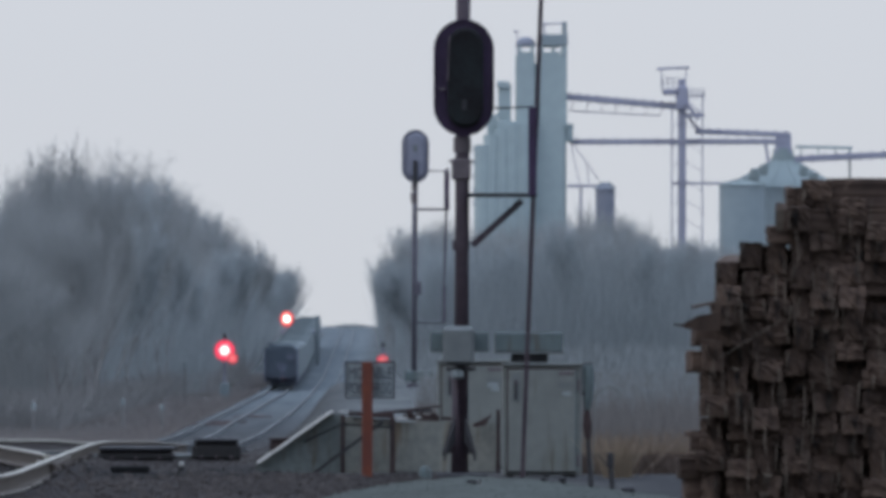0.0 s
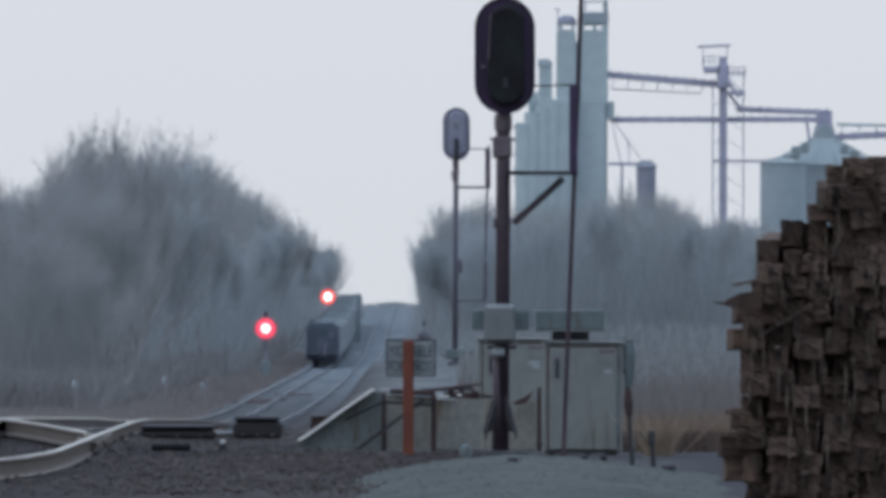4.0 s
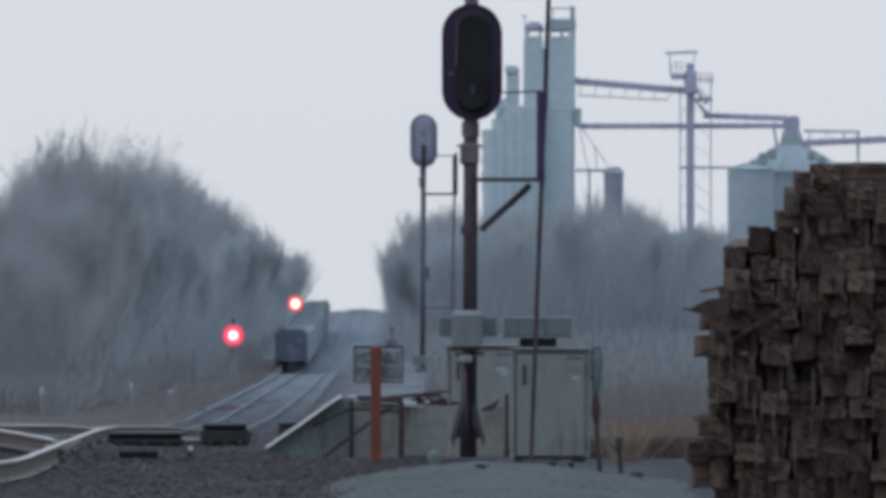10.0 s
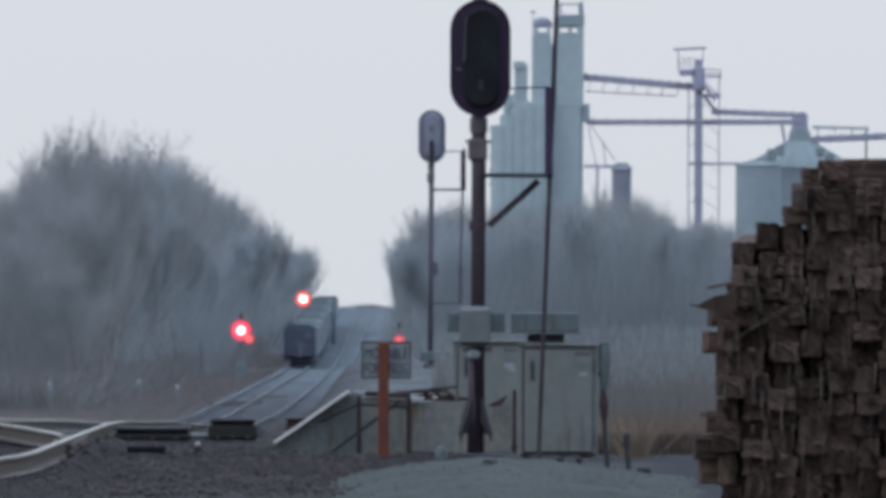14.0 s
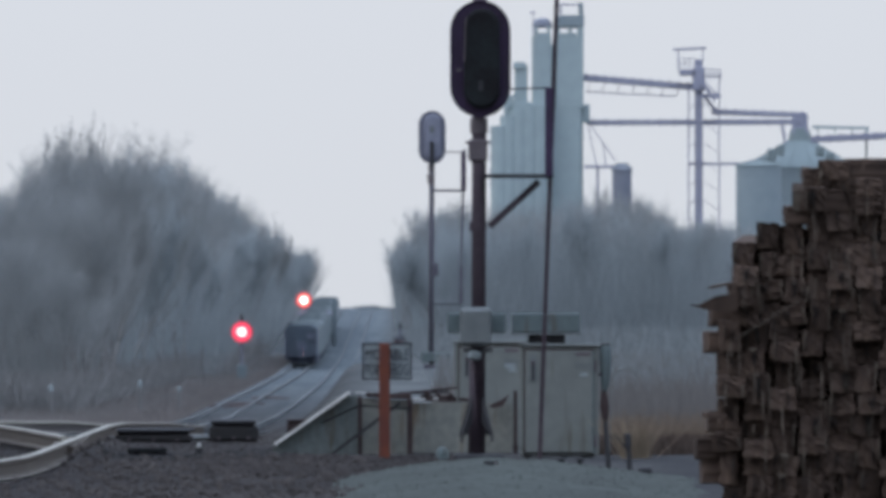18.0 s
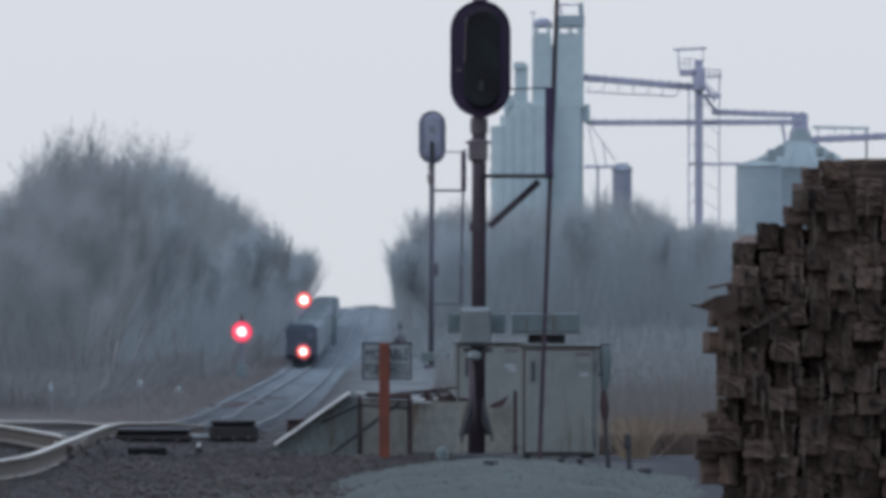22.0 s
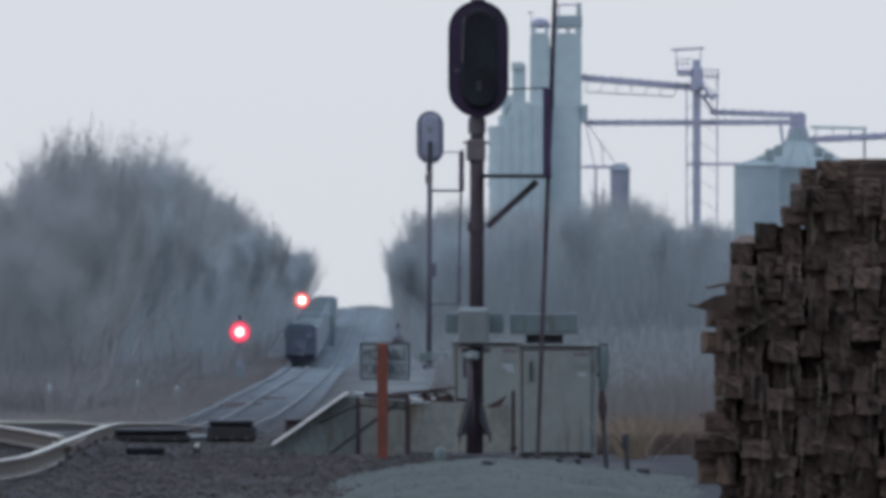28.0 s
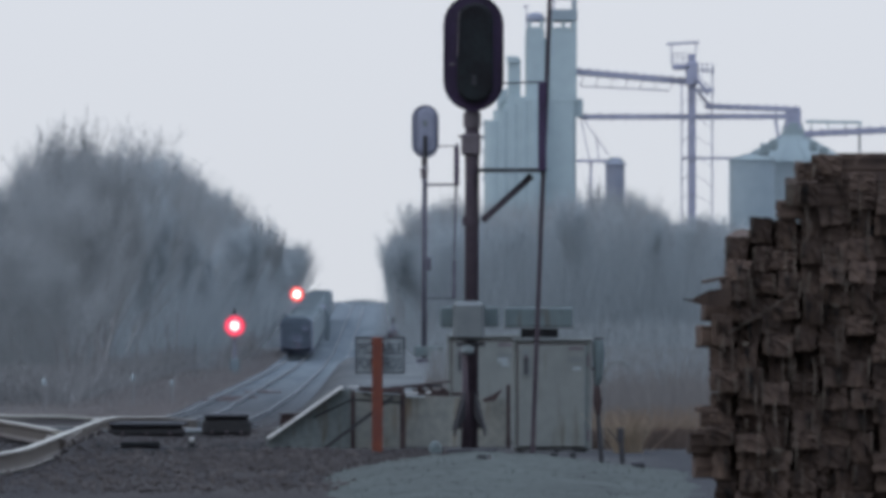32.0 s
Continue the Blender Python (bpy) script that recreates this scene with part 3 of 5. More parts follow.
for a in range(4):
    ang = math.pi / 4 + a * math.pi / 2
    ca, sa = math.cos(ang), math.sin(ang)
    pts = [(0.06, 0.678), (0.11, 0.497), (0.215, 0.260), (0.215, 0.164), (0.19, 0.238), (0.06, 0.367)]
    part("base_fin", loft([[(KX - 0.01 + r * ca + q * sa, 203 + r * sa - q * ca, z) for r, z in pts] for q in (-0.012, 0.012)]), M_PIPE_DARK, near_signal)
# a sheet skirt flaring behind the tube
skirt = [(0.06, 0.68), (0.10, 0.50), (0.165, 0.262), (0.175, 0.215), (0.13, 0.235)]
for side in (-1, 1):
    part("skirt_wing", loft([[(KX - 0.015 + side * (0.02 if i == 5 else r), yy, z) for i, (r, z) in enumerate(skirt + [(0.02, 0.24), (0.02, 0.68)])] for yy in (203.085, 203.10)]), M_PIPE_DARK, near_signal, "grey flared sheet skirt")
part("footing", box(0.068, 0.571, 202.7, 203.3, -0.05, 0.045, 0.02), M_PIPE_DARK, near_signal, "dark low footing")

SX = -0.363
far_signal = signal("railway_signal", SX, 450, "railway signal with grey oval head on a slim mast", 0.058, 0.0, 5.107, 0.601, 1.177, False)
part("ladder_rail", beam((0.276, 450, 1.374), (0.376, 450, 4.856), 0.05, 0.050), M_MAST_GREY, far_signal)
part("ladder_guard", box(0.301, 0.413, 449.7, 450.3, 3.904, 4.781, 0.005), M_BLACK, far_signal)
part("lower_guard", box(0.263, 0.351, 449.8, 450.2, 1.437, 2.251, 0.005), M_MAST_GREY, far_signal)
part("tie_rod", bar((-0.088, 450, 4.781), (0.388, 450, 4.781), 0.014), M_MAST_GREY, far_signal)
part("service_deck", box(-0.338, 0.401, 449.7, 450.3, 3.904, 3.954), M_MAST_GREY, far_signal)
part("lower_stay", bar((-0.388, 450, 1.412), (0.326, 450, 1.412), 0.018), M_MAST_GREY, far_signal)
part("mast_box", box(-0.338, -0.200, 449.85, 450.1, 2.026, 2.326, 0.01), M_MAST_GREY, far_signal)
part("foot_cabinet", box(-0.576, 0.075, 449.7, 450.4, 0.122, 0.347, 0.02), M_TEAL, far_signal, "grey box low on the mast")
part("foot_plate", box(-0.526, 0.025, 449.75, 450.35, -0.066, 0.072, 0.01), M_MAST_GREY, far_signal)


# ---- signal cabinets, retaining wall and sign ----
def cabinet(x0, x1, y, z0, z1, depth, label, near):
    t = thing("signal_cabinet", (x0 + x1) / 2, y, 0.0, label, "equipment cabinet", "signal cabinets")
    part("body", box(x0, x1, y, y + depth, z0, z1, 0.012), M_SILVER, t)
    d0, d1, top, low = x0 + 0.055, x1 - 0.065, z1 - 0.045, z0 + 0.035
    door = part("door", box(d0, d1, y - 0.03, y - 0.003, low, top, 0.008), M_SILVER, t)
    # coloured strips along the seam round the door
    part("door_seal", box(d0 - 0.016, d1 + 0.016, y - 0.022, y - 0.002, top + 0.001, top + 0.016), M_RUST, door, "dark strip on the door seam")
    part("door_seal", box(d0 - 0.016, d1 + 0.016, y - 0.022, y - 0.002, low - 0.014, low - 0.001), M_PIPE_DARK, door, "dark strip on the door seam")
    part("door_seal", box(d0 - 0.014, d0 - 0.001, y - 0.022, y - 0.002, low, top), M_RUST, door, "dark strip on the door seam")
    part("door_seal", box(d1 + 0.001, d1 + 0.014, y - 0.022, y - 0.002, low, top), M_TEAL, door, "grey-green strip on the door seam")
    part("handle_plate", box(d0 + 0.045, d0 + 0.115, y - 0.036, y - 0.031, z1 - 0.36, z1 - 0.09, 0.002), M_GREY_PLATE, door)
    part("handle", bar((d0 + 0.08, y - 0.05, z1 - 0.34), (d0 + 0.08, y - 0.05, z1 - 0.15), 0.013), M_PIPE_DARK, door, "dark upright handle")
    part("handle_boss", bar((d0 + 0.08, y - 0.06, z1 - 0.17), (d0 + 0.08, y - 0.03, z1 - 0.17), 0.024), M_CLAMP, door)
    part("door_label", box(d1 - 0.17, d1 - 0.02, y - 0.035, y - 0.031, z1 - 0.095, z1 - 0.06), M_CLAMP, door, "faded reddish label")
    for k in range(5):
        part("label_bar", box(d1 - 0.17 + 0.032 * k, d1 - 0.15 + 0.032 * k, y - 0.035, y - 0.031, z1 - 0.225, z1 - 0.165), M_GREY_PLATE, door, "worn pale mark")
    part("door_label", box(d1 - 0.13, d1 - 0.05, y - 0.035, y - 0.031, z1 - 0.30, z1 - 0.265), M_SIGN, door, "small pale sticker")
    for z in (z0 + 0.15, z1 - 0.2):
        part("hinge", bar((x1 - 0.035, y - 0.02, z - 0.06), (x1 - 0.035, y - 0.02, z + 0.06), 0.013), M_CLAMP, door)
    part("roof", box(x0 - 0.012, x1 + 0.012, y - 0.035, y + depth + 0.05, z1 + 0.001, z1 + 0.022, 0.008), M_SILVER, t)
    if near:
        for fx in (x0 + 0.42, x0 + 0.62):
            part("foot", box(fx, fx + 0.06, y + 0.05, y + 0.2, -0.03, z0 - 0.001, 0.005), M_PIPE_DARK, t)
        for fx in (x0 + 0.05, x1 - 0.12):
            part("foot", box(fx, fx + 0.06, y + 0.2, y + 0.35, -0.03, z0 - 0.001, 0.005), M_PIPE_DARK, t)
        # a tall case hung on the side, narrowing to a cable below
        cx = x1 + 0.066
        side = part("side_case", loft([circle(cx + dx, y + 0.06, z1 + dz, r, 14) for dz, r, dx in ((-0.47, 0.018, -0.012), (-0.43, 0.034, -0.008), (-0.33, 0.052, 0.0), (-0.12, 0.064, 0.004), (-0.02, 0.060, 0.0), (0.012, 0.050, 0.0))]), M_TEAL, t, "dark tapering case on the side", smooth=True)
        part("bracket", box(x1 + 0.001, x1 + 0.03, y + 0.02, y + 0.08, z1 - 0.3, z1 - 0.27), M_PIPE, side)
        part("case_lid", loft([circle(cx, y + 0.06, z1 + 0.013, 0.056, 14), circle(cx, y + 0.06, z1 + 0.03, 0.05, 14)]), M_PIPE_DARK, side)
    else:
        part("vent_slot", box(x0 + 0.53, x0 + 0.64, y - 0.036, y - 0.031, z1 - 0.26, z1 - 0.215), M_SIGN, door, "small pale vent")
    return t


cabinet(0.734, 1.537, 206, -0.001, 1.111, 0.6, "tall aluminium-painted signal cabinet with closed door", True)
cabinet(0.071, 0.836, 213, 0.008, 1.128, 0.6, "lower signal cabinet behind the mast, streaked with dirt", False)

vent = thing("roof_ventilator", 0.998, 206.2, 1.134, "grey-green box on a dark neck on the cabinet roof", "ventilator")
part("neck", box(0.820, 1.195, 206.1, 206.45, 1.140, 1.249, 0.005), M_PIPE_DARK, vent)
part("hood", box(0.654, 1.347, 206.0, 206.55, 1.252, 1.449, 0.012), M_TEAL, vent)
part("hood_flange", box(0.642, 1.359, 205.98, 206.57, 1.231, 1.249), M_GREY_PLATE, vent)

wall = thing("wall_retaining", -0.493, 211, 0, "low concrete retaining wall with rusty posts and sloping wing", "retaining wall", kind="structure")


def slab(name, pts, y, depth, mat, label=""):
    """A flat panel with the outline pts (x, z) and a thickness."""
    return part(name, loft([[(x, y, z) for x, z in pts], [(x, y + depth, z) for x, z in pts]]), mat, wall, label)


slab("wing_panel", [(-1.785, 0.076), (-1.844, -0.018), (-0.916, -0.041), (-0.916, 0.593), (-1.045, 0.593)], 211, 0.25, M_WING)
slab("wing_coping", [(-1.779, 0.076), (-1.045, 0.587), (-1.004, 0.611), (-1.034, 0.628), (-1.803, 0.094)], 210.9, 0.16, M_COPING, "pale sloping edge")
slab("panel", [(-0.904, -0.041), (-0.423, -0.041), (-0.423, 0.534), (-0.904, 0.564)], 211.05, 0.25, M_CONCRETE)
slab("panel", [(-0.364, -0.030), (0.669, -0.030), (0.669, 0.511), (-0.364, 0.511)], 211.02, 0.25, M_CONCRETE)
for px, top, w in ((-0.908, 0.580, 0.047), (-0.391, 0.557, 0.059), (0.706, 0.639, 0.041)):
    part("post", box(px - w / 2, px + w / 2, 210.78, 210.9, -0.02, top, 0.006), M_RUST, wall, "rusty steel post")
part("diagonal_stay", beam((-1.226, 210.7, -0.039), (-0.493, 210.7, 0.512), 0.03, 0.035), M_PIPE_DARK, wall)
part("cable", beam((-1.313, 210.6, 0.302), (-0.914, 210.6, 0.489), 0.02, 0.022), M_HOUSING, wall, "slack black cable")
part("cable", beam((-0.914, 210.6, 0.489), (-0.387, 210.6, 0.454), 0.02, 0.022), M_HOUSING, wall, "slack black cable")
slab("bottom_sill", [(-0.364, -0.041), (0.681, -0.041), (0.681, -0.006), (-0.364, -0.006)], 210.9, 0.2, M_PIPE_DARK)


def board(x0, z0, x1, z1, y, h, mat, label, w=0.25):
    t = thing("loose_board", (x0 + x1) / 2, y, min(z0, z1), label, "board", "loose boards")
    part("plank", beam((x0, y, z0), (x1, y, z1), w, h, 0.004), mat, t)


board(-0.560, 0.600, 0.100, 0.672, 211.2, 0.022, M_RUST, "thin dark rusty strip lying on the wall", 0.08)
board(-0.500, 0.612, 0.020, 0.628, 211.35, 0.030, M_PIPE_DARK, "dark weathered batten on the wall", 0.08)
board(-0.846, 0.599, -0.376, 0.569, 211.1, 0.05, M_RUST, "dark weathered board on the wall")
board(-0.288, 0.566, 0.094, 0.546, 211.25, 0.06, M_RUST, "dark rotten timber along the wall top")
board(0.110, 0.545, 0.400, 0.538, 211.22, 0.035, M_RUST, "dark rotten batten along the wall top", 0.1)
board(-0.955, 0.617, -0.775, 0.613, 211.12, 0.018, M_WHITE, "thin white strip on the wall top", 0.1)
board(-0.372, 0.548, -0.235, 0.552, 210.95, 0.026, M_WHITE, "short white strip on the wall top", 0.1)
board(-0.150, 0.556, -0.098, 0.562, 210.95, 0.024, M_WHITE, "small pale chip of board on the wall top", 0.08)
for x, z, w, h in ((-0.21, 0.62, 0.07, 0.07), (-0.10, 0.60, 0.05, 0.04), (-0.43, 0.60, 0.10, 0.06), (0.03, 0.585, 0.08, 0.05)):
    lump = thing("scrap_lump", x, 211.1, z - h / 2, "small lump of rusty scrap on the wall top", "scrap", "scrap on the wall")
    part("lump", loft([[(x + w * u * q, 211.1 + 0.12 * yy, z + h * v * q) for u, v in ((-0.5, -0.5), (0.4, -0.5), (0.55, 0.0), (0.2, 0.5), (-0.35, 0.4))] for yy, q in ((0, 0.7), (0.4, 1.0), (1, 0.8))]), M_RUST, lump)
flap = thing("rubber_flap", 0.516, 210.8, 0.488, "dark curled flap hooked over the wall", "flap")
part("sheet", loft([[(0.434, 210.7, 0.488), (0.458, 210.7, 0.459), (0.575, 210.7, 0.477), (0.645, 210.7, 0.600), (0.540, 210.7, 0.535)], [(0.434, 210.9, 0.488), (0.458, 210.9, 0.459), (0.575, 210.9, 0.477), (0.645, 210.9, 0.600), (0.540, 210.9, 0.535)]]), M_RUST, flap)


def letters(name, words, size, x, y, z, mat, parent, width):
    """Raised lettering with the built-in font, its middle at x."""
    cu = bpy.data.curves.new(name, "FONT")
    cu.body, cu.size, cu.align_x, cu.extrude = words, size, "CENTER", 0.002
    cu.resolution_u = 3
    ob = new("lettering_draft", cu)
    bpy.context.view_layer.update()
    me = bpy.data.meshes.new_from_object(ob.evaluated_get(bpy.context.evaluated_depsgraph_get()))
    bpy.data.objects.remove(ob)
    bm = bmesh.new()
    bm.from_mesh(me)
    xs = [v.co.x for v in bm.verts]
    s = width / (max(xs) - min(xs))
    bmesh.ops.transform(bm, matrix=Matrix.Translation((x, y, z)) @ pose(0, 0, 0, 90) @ Matrix.Diagonal((s, 1, 1, 1)), verts=bm.verts)
    return part(name, bm, mat, parent)


sign = thing("trackside_sign", -0.639, 205, 0, "white board reading MOVABLE POINT FROG on an orange post", "sign")
sx0, sx1, sz0, sz1 = -0.862, -0.359, 0.777, 1.154
plate = part("board", box(sx0, sx1, 205.06, 205.07, sz0, sz1, 0.002), M_SIGN, sign)
for a in ((sx0, sx1, sz1 - 0.018, sz1), (sx0, sx1, sz0, sz0 + 0.018), (sx0, sx0 + 0.016, sz0 + 0.019, sz1 - 0.019), (sx1 - 0.016, sx1, sz0 + 0.019, sz1 - 0.019)):
    part("border", box(a[0], a[1], 205.052, 205.059, a[2], a[3]), M_INK, plate)
letters("lettering", "MOVABLE", 0.17, -0.610, 205.056, 0.977, M_INK, plate, 0.434)
letters("lettering", "POINT FROG", 0.17, -0.610, 205.056, 0.823, M_INK, plate, 0.434)
part("post", box(-0.690, -0.582, 204.9, 205.03, -0.02, 1.148, 0.01), M_ORANGE, sign, "faded orange post")


def stake(x, y, top, r, lean, label):
    t = thing("stake", x, y, 0, label, "stake", "stakes")
    part("shaft", bar((x, y, ground_z(x, y) - 0.02), (x + lean, y, top), r, r * 0.8), M_PIPE_DARK, t)
    return t


stake(1.496, 188, 0.750, 0.024, -0.052, "rusty stake leaning by the cabinet")
part("coupling", loft([circle(1.460, 188, 0.478, 0.028), circle(1.455, 188, 0.604, 0.045), circle(1.449, 188, 0.740, 0.026)]), M_RUST, bpy.data.objects["stake"], "thick rusty coupling")
stake(1.690, 188, 0.342, 0.026, -0.021, "short weathered wooden stake in the gravel")
part("fork", bar((1.663, 188, 0.205), (1.545, 188, 0.345), 0.008, 0.005, seg=6), M_PIPE_DARK, bpy.data.objects["stake.001"])
part("stake_head", box(1.638, 1.701, 187.97, 188.03, 0.216, 0.352, 0.01), M_PIPE_DARK, bpy.data.objects["stake.001"])
hoop = thing("wire_loop", 1.821, 207, 0, "thin pale wire loop standing by the cabinet", "wire")
arc = [(1.821 - 0.156 * math.cos(math.pi * i / 10), 207, 0.671 + 0.219 * math.sin(math.pi * i / 10)) for i in range(9)]
arc = [(1.659, 207, 0.025)] + arc
loop_bm = bmesh.new()
for p, q in zip(arc, arc[1:]):
    add_bar(loop_bm, p, q, 0.007, seg=6)
part("wire", loop_bm, M_SILVER, hoop)
low_box = thing("junction_box", -1.690, 230, 0, "low rusty box beside the line behind the wall", "junction box")
part("case", box(-1.818, -1.556, 230, 230.4, -0.02, 0.203, 0.02), M_RUST, low_box)
part("lid", box(-1.831, -1.543, 229.97, 230.43, 0.203 + 0.001, 0.223, 0.005), M_RUST, low_box)
for ux in (1.043, 1.214):
    uz = mound_z(ux, 186)
    stub = thing("conduit_stub", ux, 186, uz, "short dark conduit stub rising from the gravel", "conduit", "conduit stubs")
    part("pipe", bar((ux, 186, uz - 0.08), (ux, 186, 0.107), 0.026), M_PIPE_DARK, stub)
    part("cap", bar((ux, 186, 0.107), (ux, 186, 0.128), 0.031), M_HOUSING, stub)
chip = thing("stone", 0.362, 176, mound_z(0.362, 176), "small dark flat stone on the gravel mound", "stone")
chip_z = mound_z(0.362, 176)
part("block", loft([[(0.284, 175.9, chip_z - 0.02), (0.411, 175.9, chip_z - 0.02), (0.402, 175.9, chip_z + 0.03), (0.333, 175.9, chip_z + 0.035)], [(0.274, 176.2, chip_z - 0.02), (0.451, 176.2, chip_z - 0.02), (0.441, 176.2, chip_z + 0.03), (0.353, 176.2, chip_z + 0.03)]]), M_PIPE_DARK, chip)
pale = thing("stone", -0.05, 204.2, 0.0, "pale lump of stone beside the mast foot", "stone")
part("block", loft([[(-0.05 + r * math.cos(a), 204.2 + r * math.sin(a), z) for a in (0.2, 1.2, 2.3, 3.3, 4.4, 5.5)] for z, r in ((-0.03, 0.07), (0.05, 0.065), (0.09, 0.045), (0.105, 0.02))]), M_TEAL, pale)
rock_z = max(ground_z(1.787, 184), mound_z(1.787, 184))
rock = thing("stone", 1.787, 184, rock_z, "dark flat stone on the pale gravel", "stone")
part("block", box(1.726, 1.854, 184, 184.3, rock_z - 0.03, rock_z + 0.05, 0.02), M_PIPE_DARK, rock)


# ---- the stack of old railway ties ----
def tie_mesh(rng, w, h):
    """An old tie, its end cut at y = 0: worn corners, a ragged checked end and pale edge strips."""
    bm = box(-w / 2, w / 2, 0, 2.6, -h / 2, h / 2, rng.uniform(0.003, 0.009))
    bmesh.ops.subdivide_edges(bm, edges=[e for e in bm.edges if abs(e.verts[0].co.y - e.verts[1].co.y) < 0.1 and e.calc_length() > 0.08], cuts=4, use_grid_fill=True)
    slant, tip = rng.uniform(-0.09, 0.09), rng.uniform(-0.04, 0.04)
    for v in bm.verts:
        v.co.x += rng.uniform(-0.008, 0.008)
        v.co.z += rng.uniform(-0.007, 0.007)
        if v.co.y < 1:
            v.co.y += rng.uniform(-0.012, 0.012) + slant * v.co.x / w + tip * v.co.z / h

    def sliver(x, z, wide, tall, lean, slot):
        r = bmesh.ops.create_cube(bm, size=1)
        for v in r["verts"]:
            k = 0.25 if v.co.z < 0 else 1.0
            v.co = Vector((x + v.co.x * wide * k + lean * v.co.z, v.co.y * 0.06 - 0.02, z + v.co.z * tall))
        for f in {f for v in r["verts"] for f in v.link_faces}:
            f.material_index = slot

    # pale strips along the edges of the end, and black strips for splits in its grain
    for side in rng.sample((-1, 1), rng.choice((0, 0, 1, 1))):
        sliver(side * w * rng.uniform(0.36, 0.5), rng.uniform(-0.3, 0.2) * h, rng.uniform(0.005, 0.017), h * rng.uniform(0.4, 1.3), rng.uniform(-0.02, 0.02), 1)
    for _ in range(rng.choice((0, 0, 1))):
        sliver(rng.uniform(-0.3, 0.3) * w, rng.uniform(-0.2, 0.2) * h, rng.uniform(0.004, 0.008), h * rng.uniform(0.3, 0.8), rng.uniform(-0.02, 0.02), 1)
    if rng.random() < 0.14:
        sliver(rng.uniform(-0.1, 0.1) * w, 0.44 * h, w * rng.uniform(0.4, 0.8), 0.022, 0.0, 1)
    for _ in range(rng.choice((0, 1, 2))):
        sliver(rng.uniform(-0.35, 0.35) * w, 0, 0.007, h * rng.uniform(0.4, 0.9), rng.uniform(-0.02, 0.02), 2)
    me = bpy.data.meshes.new("railway_tie")
    bm.to_mesh(me)
    bm.free()
    for m in (M_TIE, M_TIE_EDGE, M_HOUSING):
        me.materials.append(m)
    return me


def tie_stack():
    """Old ties piled in leaning columns, ends towards the line, with a few laid across."""
    rng = random.Random(5)
    t = thing("tie_stack", 3.2, 151, 0, "tall stack of old dark wooden railway ties, ends ragged", "tie stack")
    low = [(h, tie_mesh(rng, w, h)) for w, h in ((rng.uniform(0.19, 0.235), rng.uniform(0.13, 0.175)) for _ in range(14))]
    tall = [(h, tie_mesh(rng, w, h)) for w, h in ((rng.uniform(0.13, 0.175), rng.uniform(0.18, 0.24)) for _ in range(14))]

    def lay(me, m):
        ob = new("railway_tie", me)
        ob.parent = t
        ob.matrix_basis = Matrix.Translation(-BASE[t]) @ m

    # columns: left edge, right edge, bottom and top
    columns = [(1.985, 2.19, 0.0, 1.45), (2.09, 2.275, 1.41, 2.015), (2.19, 2.38, 0.0, 1.45), (2.275, 2.47, 1.41, 2.18), (2.47, 2.65, 1.41, 2.17), (2.38, 2.59, 0.0, 1.45),
               (2.66, 2.81, 1.37, 2.575), (2.59, 2.80, 0.0, 1.37)]
    x = 2.80
    while x < 4.4:
        w = rng.uniform(0.145, 0.225)
        columns.append((x, x + w, 0.0, 2.50))
        x += w + rng.uniform(-0.01, 0.006)
    for depth in (0.0, 0.16, 0.42):
        for x0, x1, bottom, top in columns:
            w = x1 - x0
            pile, total = [], 0.0
            while True:
                h, me = rng.choice(tall if (w < 0.18) != (rng.random() < 0.25) else low)
                if total + h * 0.5 > top - bottom:
                    break
                pile.append((h, me))
                total += h
            squeeze, z = (top - bottom) / total, bottom
            for h, me in pile:
                spot = (x0 + x1) / 2 + rng.uniform(-0.022, 0.022) + 0.4 * depth
                mid = z + h * squeeze / 2 - 0.3 * depth
                turn = rng.gauss(0, 3.2)
                if depth or x0 < 2.3 or rng.random() > 0.06:
                    lay(me, pose(spot, 150 + depth + rng.gauss(0, 0.07) + (0.04 if x0 < 2.3 else 0.0), mid, rng.uniform(-1.5, 1.5), turn, rng.uniform(-2.6, -0.9) if x0 < 2.3 else rng.uniform(-1.5, 1.0)))
                z += h * squeeze
    # ties that stick out to the side
    for x, z, k, turn in ((1.888, 0.35, 3, 80), (1.872, 0.50, 4, 84), (1.918, 1.29, 1, 80), (1.968, 1.49, 2, 82), (1.965, 0.70, 5, 86)):
        lay((tall if k == 3 else low)[k][1], pose(x + 2.55, 150.34 + 2.6 * math.cos(math.radians(turn)), z, 0, 2, 180 - turn))
    # and those laid across the top and in the face
    for x, z, k, turn in ((2.93, 2.555, 2, 87), (2.97, 2.44, 4, 88), (2.50, 2.225, 3, 86), (2.60, 2.34, 7, 88), (3.05, 2.57, 5, 84), (3.02, 1.87, 6, 87), (2.85, 2.555, 1, 5)):
        lay(low[k][1], pose(x, 150.13 if turn > 20 else 150.0, z, 0, 2.5, -turn))
    # thin pale upright strips set before the face
    for _ in range(84):
        x, z, long, w = rng.uniform(2.05, 3.45), rng.uniform(0.1, 2.2), rng.uniform(0.08, 0.34), rng.uniform(0.004, 0.011)
        if x < 2.5 and z > 1.75:
            continue
        bend, y = rng.uniform(-0.02, 0.02), 149.84 + rng.uniform(-0.03, 0.03)
        rings = [[(x + bend * math.sin(3 * q) + w * r * u, y + 0.01 * v, z + long * q) for u, v in ((-1, -1), (1, -1), (1, 1), (-1, 1))] for q, r in ((0.0, 0.2), (0.35, 0.5), (0.75, 0.45), (1.0, 0.15))]
        part("splinter", loft(rings), M_TIE_EDGE, t, "thin pale upright strip on the tie face")
